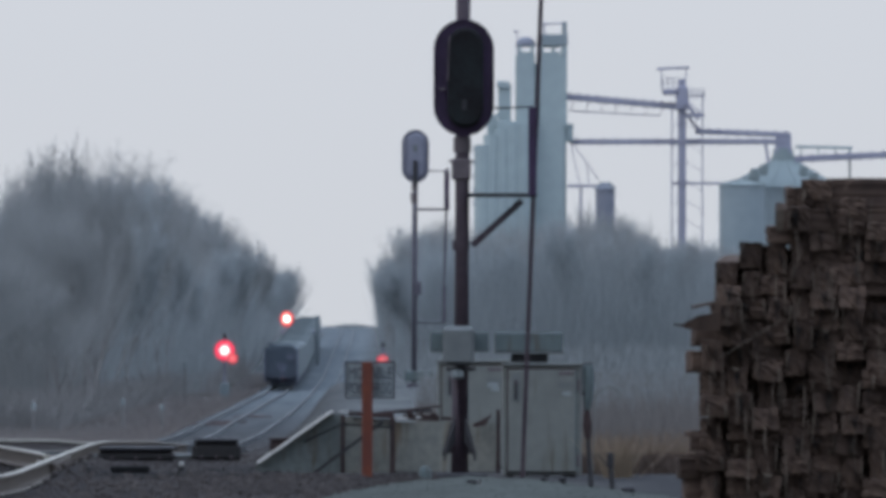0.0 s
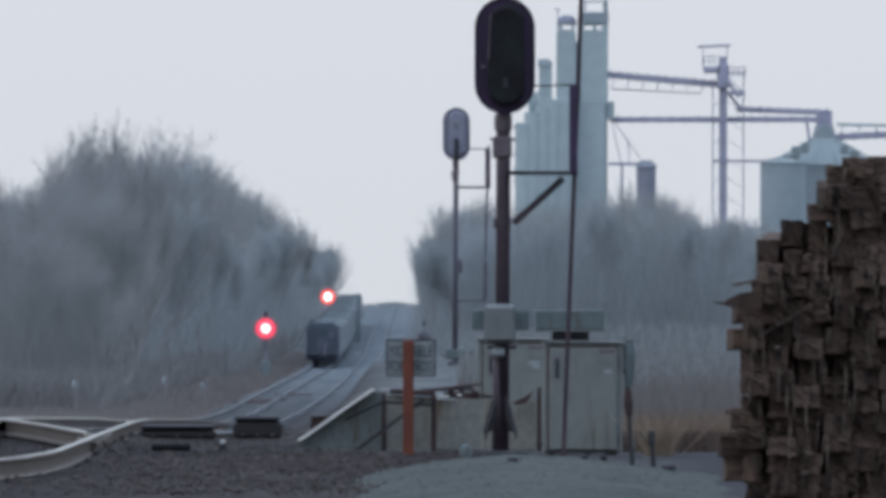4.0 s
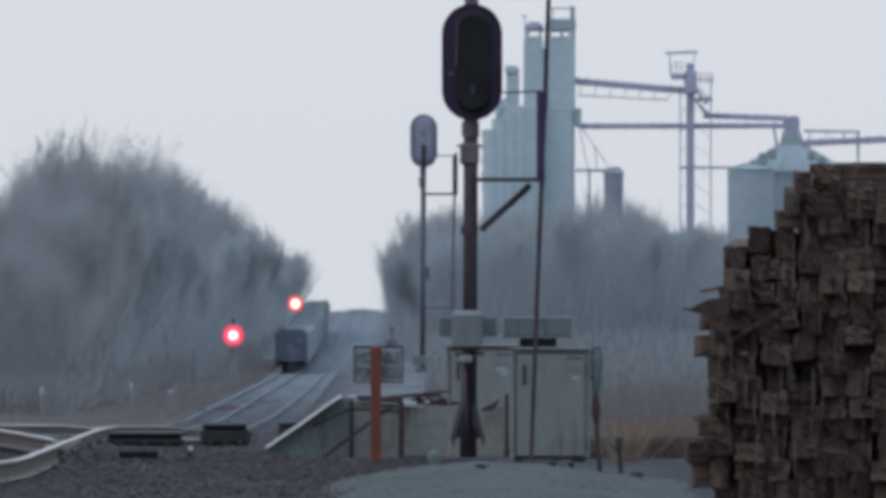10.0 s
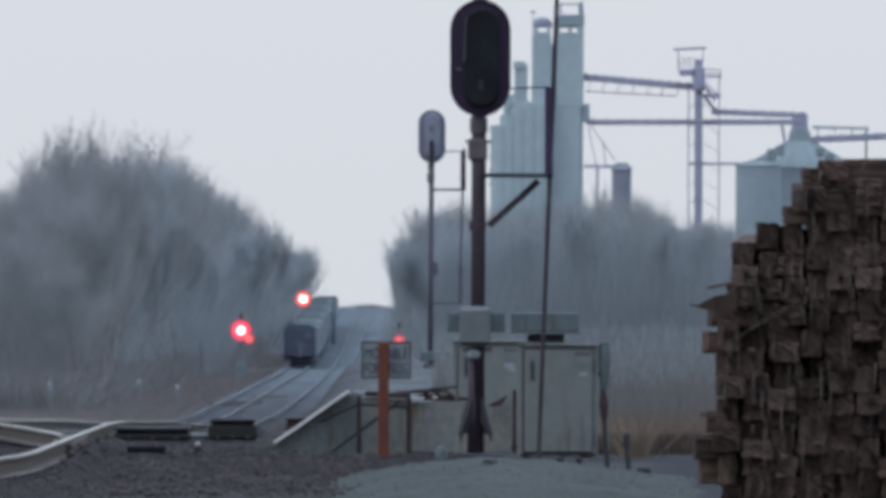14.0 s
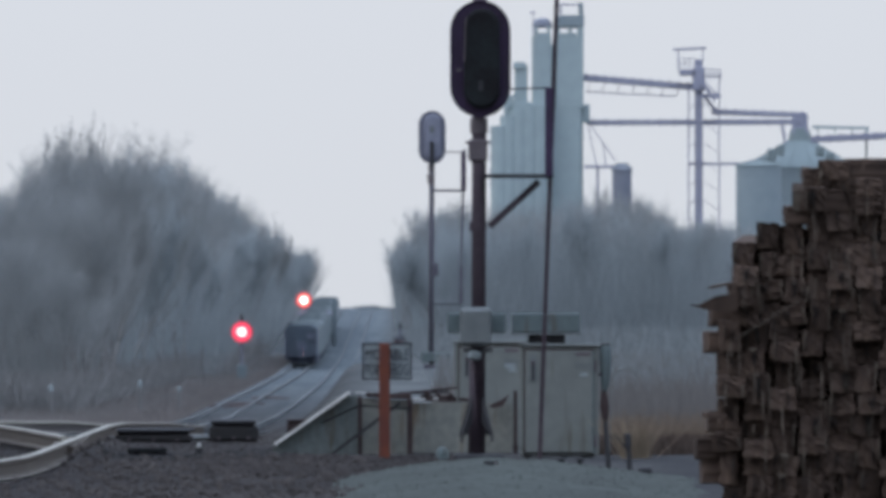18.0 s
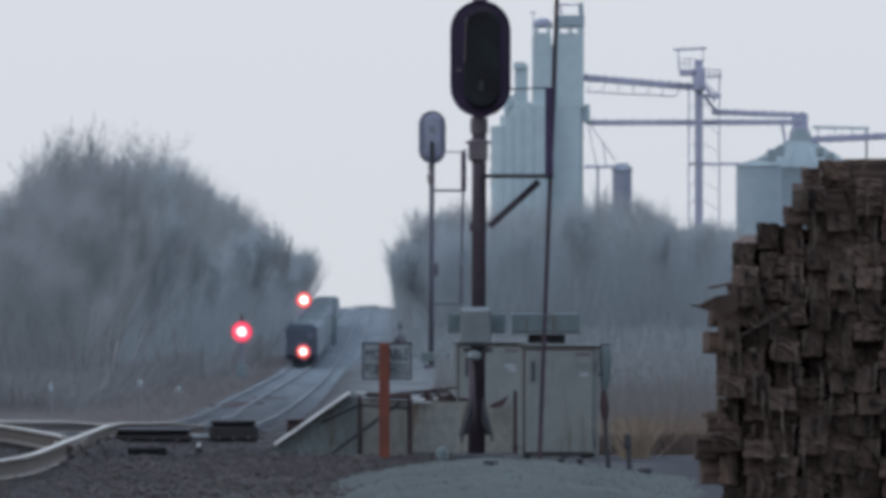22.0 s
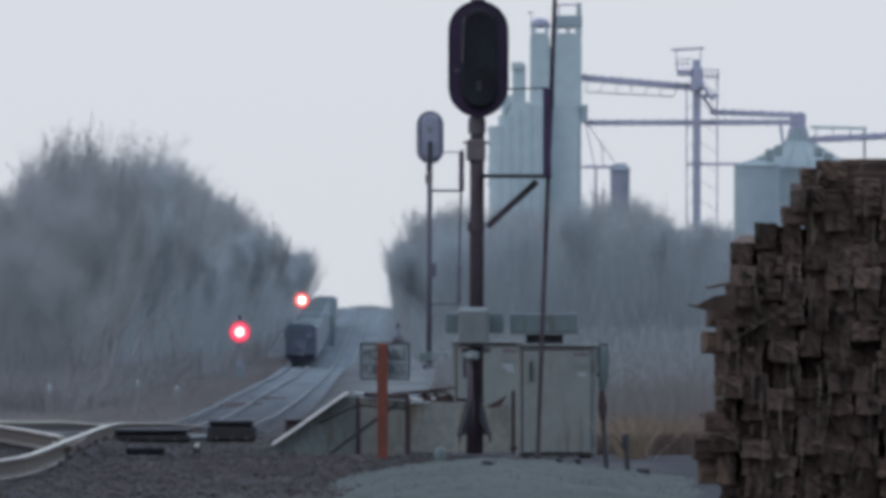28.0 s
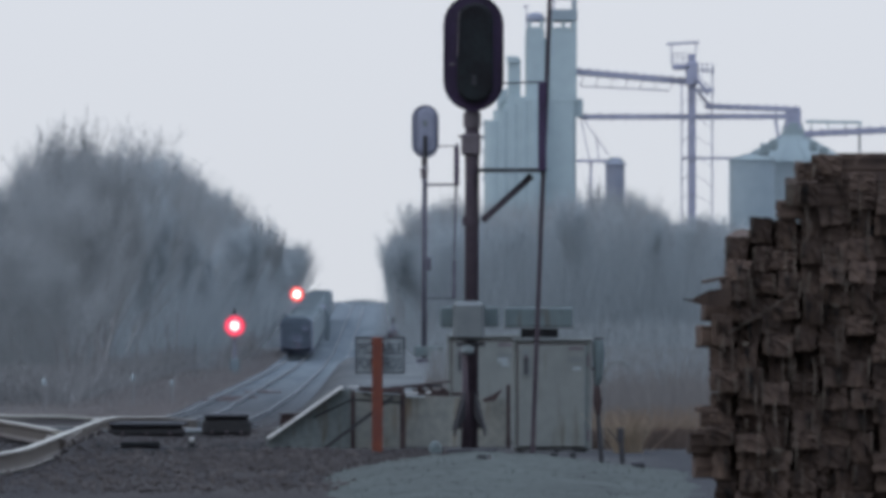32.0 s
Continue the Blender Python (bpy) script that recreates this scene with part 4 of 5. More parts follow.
    # a tie torn to a point at its end
    part("splinter", loft([[(x, 149.74, z - h), (x, 149.74, z + h), (x, 149.8 + h, z + h), (x, 149.8 + h, z - h)] for x, z, h in ((1.79, 1.565, 0.004), (1.86, 1.553, 0.010), (1.90, 1.56, 0.030), (1.98, 1.575, 0.055), (2.14, 1.585, 0.068))]), M_TIE, t, "dark torn tie end")
    # splinters: foot, tip and thickness
    for p, q, w in (((1.93, 1.69), (2.15, 1.735), 0.022), ((2.12, 1.31), (2.60, 1.60), 0.0085), ((1.885, 0.755), (2.05, 0.74), 0.035), ((1.90, 0.60), (2.05, 0.61), 0.022)):
        part("splinter", beam((p[0], 149.72, p[1]), (q[0], 149.9, q[1]), w, w, 0.004), M_TIE_EDGE if w < 0.015 else M_TIE, t, "long torn splinter")


tie_stack()


# ---- plants ----
def ribbon_mesh(name, segs, mats):
    """Three-sided tapered sticks: rows of (start, end, radius at start, radius at end, material)."""
    P, Q = np.array([s[0] for s in segs], float), np.array([s[1] for s in segs], float)
    r0, r1 = np.array([s[2] for s in segs])[:, None], np.array([s[3] for s in segs])[:, None]
    d = Q - P
    d /= np.maximum(np.linalg.norm(d, axis=1, keepdims=True), 1e-6)
    a = np.cross(d, np.where(np.abs(d[:, 2:3]) > 0.9, np.array([[1.0, 0, 0]]), np.array([[0, 0, 1.0]])))
    a /= np.maximum(np.linalg.norm(a, axis=1, keepdims=True), 1e-6)
    b = np.cross(d, a)
    ring = []
    for k in range(3):
        u = a * math.cos(2.094 * k) + b * math.sin(2.094 * k)
        ring += [P + u * r0, Q + u * r1]
    v = np.stack(ring, 1).reshape(-1, 3)
    n = len(segs)
    base = np.arange(n)[:, None] * 6
    f = np.concatenate([base + np.array([[0, 2, 3, 1]]), base + np.array([[2, 4, 5, 3]]), base + np.array([[4, 0, 1, 5]])], 1).reshape(-1, 4)
    me = bpy.data.meshes.new(name)
    me.from_pydata(v.tolist(), [], f.tolist())
    for m in mats:
        me.materials.append(m)
    if len(mats) > 1:
        me.polygons.foreach_set("material_index", np.repeat([s[4] for s in segs], 3).tolist())
    return me


def twig_mesh(name, segs, mat):
    """Flat slivers for twigs: each one a narrow tapered face, turned at random."""
    rng = np.random.default_rng(len(segs))
    P, Q = np.array([s[0] for s in segs], float), np.array([s[1] for s in segs], float)
    r0, r1 = np.array([s[2] for s in segs])[:, None], np.array([s[3] for s in segs])[:, None]
    a = np.cross(Q - P, rng.normal(size=P.shape))
    a /= np.maximum(np.linalg.norm(a, axis=1, keepdims=True), 1e-6)
    v = np.stack([P - a * r0, P + a * r0, Q + a * r1, Q - a * r1], 1).reshape(-1, 3)
    me = bpy.data.meshes.new(name)
    me.from_pydata(v.tolist(), [], np.arange(len(v)).reshape(-1, 4).tolist())
    me.materials.append(mat)
    return me


def tree_meshes(seed, height, width, kids, thick, bark):
    """Trunk with rising limbs, and a crown of fine bare twigs that sweep upwards and thin out."""
    rng = random.Random(seed)
    wood, twigs = [], []

    def grow(p, d, length, r, level):
        n = (8, 4, 3, 2, 1)[level]
        for i in range(n):
            d = (d + Vector((rng.gauss(0, 0.10), rng.gauss(0, 0.10), (0.02, 0.16, 0.24, 0.26, 0.22)[level]))).normalized()
            q = p + d * (length / n)
            r2 = max(thick * (0.45 if level == 4 else 0.75), r * (0.78 if level else 0.84))
            (wood if level < 2 else twigs).append((tuple(p), tuple(q), r, r2, 0))
            p, r = q, r2
            if level < 4 and (i > 0 or level > 0):
                for _ in range(kids[level]):
                    side = Vector((rng.gauss(0, 1), rng.gauss(0, 1), rng.uniform(0.0, 0.7))).normalized()
                    e = (d * rng.uniform(0.6, 1.0) + side * rng.uniform(0.35, 0.7)).normalized()
                    grow(p, e, length * rng.uniform(0.40, 0.60) * (1.0 if level else 1.2 - 0.09 * i), max(thick, r * 0.45), level + 1)
    grow(Vector((0, 0, 0)), Vector((rng.gauss(0, 0.06), rng.gauss(0, 0.06), 1)).normalized(), 7.0, 0.13, 0)
    pts = np.array([s[1] for s in wood + twigs])
    sz = height / pts[:, 2].max()
    sxy = width / 2 / np.percentile(np.abs(pts[:, :2]), 97)
    k = np.array([sxy, sxy, sz])

    def fit(segs):
        return [(tuple(np.array(a) * k), tuple(np.array(b) * k), r, q, m) for a, b, r, q, m in segs]
    return ribbon_mesh("trunk", fit(wood), (M_TRUNK,)), twig_mesh("crown", fit(twigs), bark)


KINDS = [tree_meshes(11 + i, 10.0, w, (3, 2, 4, 3), 0.0042, M_TWIG) for i, w in enumerate((6.5, 7.5, 6.0, 8.0, 7.0))]
SPARSE_KINDS = [tree_meshes(51 + i, 10.0, w, (3, 2, 3, 3), 0.0040, M_TWIG) for i, w in enumerate((5.0, 6.0, 5.5, 4.5))]
# Far trees wear the haze-paled twig colour.
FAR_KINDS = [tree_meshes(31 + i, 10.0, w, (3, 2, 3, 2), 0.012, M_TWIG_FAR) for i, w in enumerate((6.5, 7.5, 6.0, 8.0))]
TREE_N = [0]


def tree(x, y, height, spread, label, group, sparse=False):
    """A bare tree, its base on the ground."""
    if x * 35.93 / y < -0.90:
        return
    rng = random.Random(TREE_N[0] * 7 + 1)
    TREE_N[0] += 1
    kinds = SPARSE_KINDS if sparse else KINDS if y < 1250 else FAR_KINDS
    trunk, crown = kinds[rng.randrange(len(kinds))]
    t = tagged(new("bare_tree"), label, "tree", group)
    t.matrix_basis = pose(x, y, ground_z(x, y) - 0.1, 0, 0, rng.uniform(0, 360)) @ Matrix.Diagonal((spread * height / 10, spread * height / 10, height / 10, 1))
    for name, me in (("trunk", trunk), ("crown", crown)):
        ob = new(name, me)
        ob.parent = t


def woods():
    rng = random.Random(21)
    # the wood along the left of the line; heights fit its skyline in the camera's view (bearing and rise in
    # thousandths)
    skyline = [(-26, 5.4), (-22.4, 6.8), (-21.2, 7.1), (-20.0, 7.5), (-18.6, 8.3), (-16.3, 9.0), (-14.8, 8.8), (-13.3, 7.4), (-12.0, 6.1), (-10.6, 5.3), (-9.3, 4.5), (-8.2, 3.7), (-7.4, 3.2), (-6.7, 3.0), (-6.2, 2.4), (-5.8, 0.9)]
    places = []
    y = 1000.0
    while y < 2760:
        edge = between(y, LEFT_X) - between(y, [(1000, 6.6), (1550, 7.2), (1750, 5.2), (2200, 4.4), (2600, 2.8)])
        for row in range(4):
            places.append((edge - 0.6 - row * 3.0 - rng.uniform(0, 2.0), y + rng.uniform(-9, 9), row))
        y += (14 if y < 1200 else 21) + (y - 1000) * 0.020
    for x, y, row in places:
        thin = rng.random() < 0.32
        reach = 1.6 if thin else 1.1
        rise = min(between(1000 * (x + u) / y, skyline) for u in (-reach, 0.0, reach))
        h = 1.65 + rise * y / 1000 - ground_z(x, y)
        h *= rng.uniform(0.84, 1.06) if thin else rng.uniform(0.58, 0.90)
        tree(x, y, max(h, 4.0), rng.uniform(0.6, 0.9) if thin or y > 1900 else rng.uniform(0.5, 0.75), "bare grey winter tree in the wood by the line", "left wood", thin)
    # the wood to the right, before the elevator
    for i in range(92):
        y = rng.uniform(1420, 2200)
        px = rng.uniform(-22, 520)
        x = px * y / 35930.0
        top = between(px, [(-95, 92), (-60, 130), (-20, 160), (60, 172), (235, 188), (255, 216), (295, 214), (315, 194), (345, 178), (430, 170), (520, 150)])
        thin = i % 3 == 0
        top *= rng.uniform(0.85, 1.05) if thin else rng.uniform(0.66, 0.86)
        h = 1.65 + top * y / 35930.0 - ground_z(x, y)
        if i < 9:
            y = 1900 + 60 * i
            x = between(y, RIGHT_X) + 8.9
            h = rng.uniform(7.5, 9.5) + (1.0 if i < 4 else 0)
        tree(x, y, max(4.5, h), rng.uniform(0.6, 0.9), "bare grey winter tree in the wood before the elevator", "right wood", thin and i > 8)

    # its corner beside the line
    for i in range(24):
        y = rng.uniform(1850, 2500)
        u = rng.uniform(-66, 0) if i > 9 else rng.uniform(-80, -64)
        x = u * y / 35930.0
        top = between(u, [(-95, 84), (-60, 128), (-20, 158), (0, 164)]) * rng.uniform(0.7, 1.0)
        tree(x, y, 1.65 + top * y / 35930.0 - ground_z(x, y), rng.uniform(0.45, 0.65) if i > 9 else 0.36, "bare grey winter tree at the corner of the wood", "right wood", i % 2 == 0)


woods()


def brush(name, n, area, height, mat, label, seed, lean=0.35, r=0.02, kind="stuff"):
    """Upright dry stems over an area given by a function that yields places."""
    rng = random.Random(seed)
    segs = []
    for _ in range(n):
        x, y = area(rng)
        z = ground_z(x, y) - 0.03
        h = height * rng.uniform(0.45, 1.1)
        q = (x + rng.gauss(0, lean) * h, y + rng.gauss(0, lean) * h, z + h)
        segs.append(((x, y, z), q, r, r * 0.3, 0))
    ob = new(name, ribbon_mesh(name, segs, (mat,)))
    return tagged(ob, label, "vegetation", kind=kind)


def beside_left(rng):
    y = 960 + 1500 * rng.random() ** 1.5
    return between(y, LEFT_X) - (7.0 if y < 1560 else 4.4) - rng.random() * 9, y


def beside_right(rng):
    y = 1250 + 900 * rng.random() ** 1.3
    x = between(y, RIGHT_X) + 6.5
    return x + rng.random() * (33 - x * 0.2), y


brush("undergrowth", 62000, beside_left, 2.0, M_THICKET, "dense grey winter undergrowth below the trees", 31, 0.5, 0.012)
brush("undergrowth", 46000, beside_right, 2.6, M_BRUSH, "dense grey undergrowth at the edge of the wood", 32, 0.5, 0.017)
brush("dry_grass", 6500, lambda g: (g.uniform(1.45, 4.8), 213 + 22 * g.random() ** 1.6), 0.38, M_GRASS, "tall tan dry grass beyond the gravel", 33, 0.25, 0.006)
# Dark stems paint the shade at the foot of the grass.
brush("dead_weeds", 4200, lambda g: (g.uniform(1.4, 4.8), g.uniform(209.0, 213.5)), 0.23, M_WEED, "low dead weeds, coloured dark for the shade at the grass foot", 51, 0.4, 0.006)
brush("dead_weeds", 1500, lambda g: (g.uniform(1.5, 4.8), g.uniform(216, 236)), 0.78, M_SCRUB, "sparse brown-grey dead stalks above the grass", 52, 0.16, 0.004)
brush("grass_tuft", 300, lambda g: (1.894 + g.gauss(0, 0.06), 205 + g.gauss(0, 0.1)), 0.43, M_STRAW, "pale tan tuft of dry grass fanning out by the cabinet", 34, 0.36, 0.004)
brush("undergrowth", 15000, lambda g: (g.uniform(0.6, 24.0), g.uniform(480, 1150)), 1.0, M_BRUSH, "low grey-brown scrub on the bank", 36, 0.3, 0.02)
brush("scrub", 14000, lambda g: (g.uniform(-0.2, 9.0), g.uniform(320, 500)), 0.45, M_BRUSH, "low blue-grey scrub further along the bank", 53, 0.2, 0.008)
brush("thicket", 900, lambda g: (g.gauss(-11.8, 1.1), g.uniform(2980, 3120)), 0.6, M_TWIG_FAR, "low thicket on the far crest", 39, 0.5, 0.025)
brush("scrub", 24000, lambda g: (g.uniform(-0.2, 9.0), 240 + 230 * g.random() ** 1.5), 0.42, M_SCRUB, "low brown-grey scrub on the bank", 37, 0.12, 0.007)
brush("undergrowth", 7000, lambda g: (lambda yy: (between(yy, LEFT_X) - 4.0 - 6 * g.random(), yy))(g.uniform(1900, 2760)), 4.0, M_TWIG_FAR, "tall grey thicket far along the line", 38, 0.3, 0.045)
brush("scrub", 52000, lambda g: (lambda yy: (between(yy, LEFT_X) - 1.5 - 22 * g.random() ** 1.6, yy))(640 + 1250 * g.random() ** 1.25), 0.5, M_HEATH, "short brown-grey heath beside the line", 35, 0.5, 0.009)
# Saplings are added to brighten and even out dark gaps between trees.
brush("saplings", 5500, lambda g: (lambda yy: (between(yy, LEFT_X) - 8.5 - 7 * g.random(), yy))(g.uniform(980, 1240)), 6.0, M_TWIG, "thin grey saplings crowding the edge of the wood", 45, 0.2, 0.010)
brush("saplings", 21000, lambda g: (lambda yy: (between(yy, LEFT_X) - (8.5 if yy < 1560 else 5.5) - 7 * g.random(), yy))(1240 + 1000 * g.random() ** 1.15), 7.2, M_TWIG_FAR, "thin grey saplings further along the wood, paled by haze", 50, 0.2, 0.014)
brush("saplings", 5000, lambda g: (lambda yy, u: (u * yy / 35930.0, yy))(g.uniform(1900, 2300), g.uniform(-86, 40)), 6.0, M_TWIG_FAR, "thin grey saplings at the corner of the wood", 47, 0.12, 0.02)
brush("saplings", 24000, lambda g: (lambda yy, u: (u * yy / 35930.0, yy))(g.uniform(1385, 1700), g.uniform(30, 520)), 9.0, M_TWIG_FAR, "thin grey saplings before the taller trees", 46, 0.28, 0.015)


def stones(name, n, area, size, mat, label, seed, height=ground_z):
    """Loose angular stones as one sheet of small lumps."""
    rng = random.Random(seed)
    ico = bmesh.new()
    bmesh.ops.create_icosphere(ico, subdivisions=1, radius=1)
    sv = np.array([v.co[:] for v in ico.verts])
    sf = np.array([[v.index for v in f.verts] for f in ico.faces])
    ico.free()
    verts, faces = [], []
    for i in range(n):
        x, y = area(rng)
        s = size * rng.uniform(0.45, 1.6)
        m = np.array(Euler((rng.uniform(0, 6), rng.uniform(0, 6), rng.uniform(0, 6))).to_matrix())
        k = np.array((s, s * rng.uniform(0.6, 1.1), s * rng.uniform(0.5, 0.9)))
        v = (sv * (1 + 0.25 * np.array([rng.uniform(-1, 1) for _ in range(len(sv))]))[:, None] * k) @ m.T
        verts.append(v + np.array((x, y, height(x, y) + s * 0.15)))
        faces.append(sf + len(sv) * i)
    me = bpy.data.meshes.new(name)
    me.from_pydata(np.concatenate(verts).tolist(), [], np.concatenate(faces).tolist())
    me.materials.append(mat)
    tagged(new(name, me), label, "gravel", kind="stuff")


stones("ballast_stones", 6000, lambda g: (min(g.uniform(-5.6, -0.9), g.uniform(-5.6, 3)), 164 + 76 * g.random()), 0.017, M_STONE, "dark crushed stone ballast", 41)
stones("ballast_stones", 2600, lambda g: (g.uniform(-2.4, 0.4), 186 + 23 * g.random()), 0.017, M_STONE, "dark crushed stone by the wall", 43)
stones("ballast_stones", 700, lambda g: (g.uniform(-4.2, -0.7), 166 + 42 * g.random()), 0.034, M_PALE_LUMP, "larger pale lumps among the dark ballast", 44)
# Dark stones paint the shadow patch around the switch machines.
stones("ballast_stones", 700, lambda g: (g.gauss(-3.05, 0.22), g.gauss(207, 1.8)), 0.022, M_NEAR_BLACK, "ballast coloured dark for the shade around the switch machines", 48)
stones("ballast_stones", 450, lambda g: (g.gauss(-1.95, 0.20), g.gauss(211, 2.2)), 0.022, M_NEAR_BLACK, "dark ballast at the end of the wall", 49)
stones("mound_gravel", 2500, lambda g: (0.4 + 2.25 * g.uniform(-1, 1), 150 + 45 * g.random()), 0.006, M_PALE_STONE, "pale pebbles strewn over the mound", 42, mound_z)


def marker(x, y, z, h, label):
    t = thing("marker_post", x, y, z, label, "marker post", "marker posts")
    part("post", box(x - 0.09, x + 0.09, y - 0.09, y + 0.09, z, z + h * 0.8, 0.02), M_THICKET, t)
    part("cap", loft([circle(x, y, z + h * 0.8 + 0.002, 0.10, 10), circle(x, y, z + h * 0.93, 0.11, 10), circle(x, y, z + h, 0.07, 10)]), M_SIGN, t)


for mx, d, mz, h in ((-17.584, 900, -2.834, 0.45), (-14.535, 960, -2.946, 0.5), (-12.691, 960, -3.052, 0.32), (-17.515, 1450, -2.143, 0.4)):
    marker(mx, d, ground_z(mx, d), max(h, mz - ground_z(mx, d) + h), "pale marker post in the dry grass")


# Low plates stand in for reddish patches on the track bed.
for cx, dist in ((-11.021, 1100), (-11.388, 1060), (-10.312, 1180)):
    cz = ground_z(cx, dist)
    plate_cover = thing("track_plate", cx, dist, cz, "low reddish-brown plate between the rails", "cover plate", "cover plates")
    part("plate", box(cx - 0.55, cx + 0.55, dist, dist + 0.8, cz - 0.02, cz + 0.13, 0.03), M_PLATE, plate_cover)
    part("rod", bar((cx - 1.1, dist + 0.4, cz + 0.06), (cx + 1.1, dist + 0.4, cz + 0.06), 0.05), M_PLATE, plate_cover)


# ---- the grain elevator, far beyond the wood ----
ED = 2400.0
elevator = thing("grain_elevator", 11.756, ED, ground_z(11.756, ED), "tall concrete grain elevator with conveyors, paled by haze", "grain elevator")
EZ = ground_z(11.756, ED) - 0.5


def ebox(name, a, b, top, low, mat, parent=None, dy=0.0, deep=4.0, label="", bevel=0.05):
    """A block between the bearings a and b."""
    z0 = EZ if low is None else low
    return part(name, box(a, b, ED + dy, ED + dy + deep, z0, top, bevel), mat, parent or elevator, label)


def silo(name, cx, r, top, mat, dy=0.0, parent=None, low=None):
    z0 = EZ if low is None else low
    return part(name, loft([circle(cx, ED + dy, z0, r, 20), circle(cx, ED + dy, top, r, 20)]), mat, parent or elevator, smooth=False)


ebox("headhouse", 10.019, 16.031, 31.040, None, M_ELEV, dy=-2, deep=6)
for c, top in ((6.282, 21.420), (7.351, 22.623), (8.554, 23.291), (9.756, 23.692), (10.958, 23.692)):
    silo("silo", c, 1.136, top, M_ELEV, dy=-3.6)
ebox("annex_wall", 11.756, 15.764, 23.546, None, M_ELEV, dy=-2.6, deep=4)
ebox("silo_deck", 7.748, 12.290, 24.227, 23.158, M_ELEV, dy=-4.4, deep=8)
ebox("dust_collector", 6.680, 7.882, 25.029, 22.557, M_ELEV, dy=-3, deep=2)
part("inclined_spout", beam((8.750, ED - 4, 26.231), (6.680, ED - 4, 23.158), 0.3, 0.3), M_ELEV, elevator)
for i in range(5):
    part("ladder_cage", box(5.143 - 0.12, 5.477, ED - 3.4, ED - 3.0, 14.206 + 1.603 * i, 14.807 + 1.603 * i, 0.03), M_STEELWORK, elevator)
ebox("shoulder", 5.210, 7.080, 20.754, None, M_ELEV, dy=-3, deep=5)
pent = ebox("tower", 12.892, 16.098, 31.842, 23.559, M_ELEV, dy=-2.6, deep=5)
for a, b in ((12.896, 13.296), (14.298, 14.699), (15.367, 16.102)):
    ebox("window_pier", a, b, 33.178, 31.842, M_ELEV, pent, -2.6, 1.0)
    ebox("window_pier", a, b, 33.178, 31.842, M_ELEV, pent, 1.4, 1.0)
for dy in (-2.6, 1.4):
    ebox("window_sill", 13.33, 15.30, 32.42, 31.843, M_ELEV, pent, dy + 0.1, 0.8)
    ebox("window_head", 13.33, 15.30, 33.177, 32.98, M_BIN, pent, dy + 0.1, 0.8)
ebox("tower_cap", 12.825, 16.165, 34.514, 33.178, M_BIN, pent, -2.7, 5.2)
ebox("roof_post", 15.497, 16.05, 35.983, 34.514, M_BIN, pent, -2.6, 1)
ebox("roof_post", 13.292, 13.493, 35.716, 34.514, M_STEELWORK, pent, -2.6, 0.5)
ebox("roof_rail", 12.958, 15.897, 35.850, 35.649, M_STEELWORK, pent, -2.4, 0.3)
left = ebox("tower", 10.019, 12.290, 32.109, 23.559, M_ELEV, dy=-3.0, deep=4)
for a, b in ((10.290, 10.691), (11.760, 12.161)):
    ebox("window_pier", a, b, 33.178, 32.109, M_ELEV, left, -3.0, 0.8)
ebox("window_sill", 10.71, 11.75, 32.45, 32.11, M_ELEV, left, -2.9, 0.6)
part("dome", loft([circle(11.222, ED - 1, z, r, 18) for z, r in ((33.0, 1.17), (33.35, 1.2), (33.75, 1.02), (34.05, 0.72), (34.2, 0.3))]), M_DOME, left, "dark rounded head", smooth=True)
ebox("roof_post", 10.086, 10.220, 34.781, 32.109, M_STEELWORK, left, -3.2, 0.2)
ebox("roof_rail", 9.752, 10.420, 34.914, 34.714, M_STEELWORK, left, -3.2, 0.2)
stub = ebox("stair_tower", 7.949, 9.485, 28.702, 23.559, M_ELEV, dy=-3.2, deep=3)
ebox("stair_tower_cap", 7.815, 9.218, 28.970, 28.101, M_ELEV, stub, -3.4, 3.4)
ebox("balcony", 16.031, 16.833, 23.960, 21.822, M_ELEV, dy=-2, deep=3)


def conveyor(name, p, q, h, struts, truss):
    """A covered conveyor bridge from p to q with hangers and a light lower chord."""
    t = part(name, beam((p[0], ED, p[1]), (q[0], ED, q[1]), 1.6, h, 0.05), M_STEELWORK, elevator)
    for i in range(struts):
        s = (i + 0.5) / struts
        x, z = p[0] + (q[0] - p[0]) * s, p[1] + (q[1] - p[1]) * s
        part("cover_rib", box(x - 0.12, x + 0.12, ED - 0.95, ED + 0.95, z - h * 0.6, z + h * 0.68), M_STEELWORK, t)
    if truss:
        a, b = Vector((p[0] + 0.6, ED, p[1] - truss)), Vector((p[0] + (q[0] - p[0]) * 0.85, ED, p[1] + (q[1] - p[1]) * 0.85 - truss * 0.75))
        part("lower_chord", beam(a, b, 0.3, 0.16), M_STEELWORK, t)
        for i in range(7):
            s = i / 6
            c = a.lerp(b, s)
            part("hanger", beam(c, c + Vector((0.5, 0, truss - 0.3)), 0.1, 0.09), M_STEELWORK, t)
    return t


conveyor("conveyor", (15.897, 27.166), (28.990, 26.031), 0.75, 12, 1.7)
conveyor("conveyor", (16.432, 21.822), (41.948, 21.889), 0.62, 16, 0)
conveyor("conveyor", (31.261, 23.092), (42.482, 22.691), 0.62, 10, 0)
conveyor("conveyor", (43.017, 19.819), (59.849, 20.620), 0.75, 12, 0)
part("upper_rail", beam((43.150, ED, 21.288), (49.830, ED, 21.154), 0.3, 0.35), M_ELEV, elevator)
part("inclined_spout", beam((30.459, ED, 24.761), (31.929, ED, 23.025), 0.3, 0.35), M_STEELWORK, elevator)
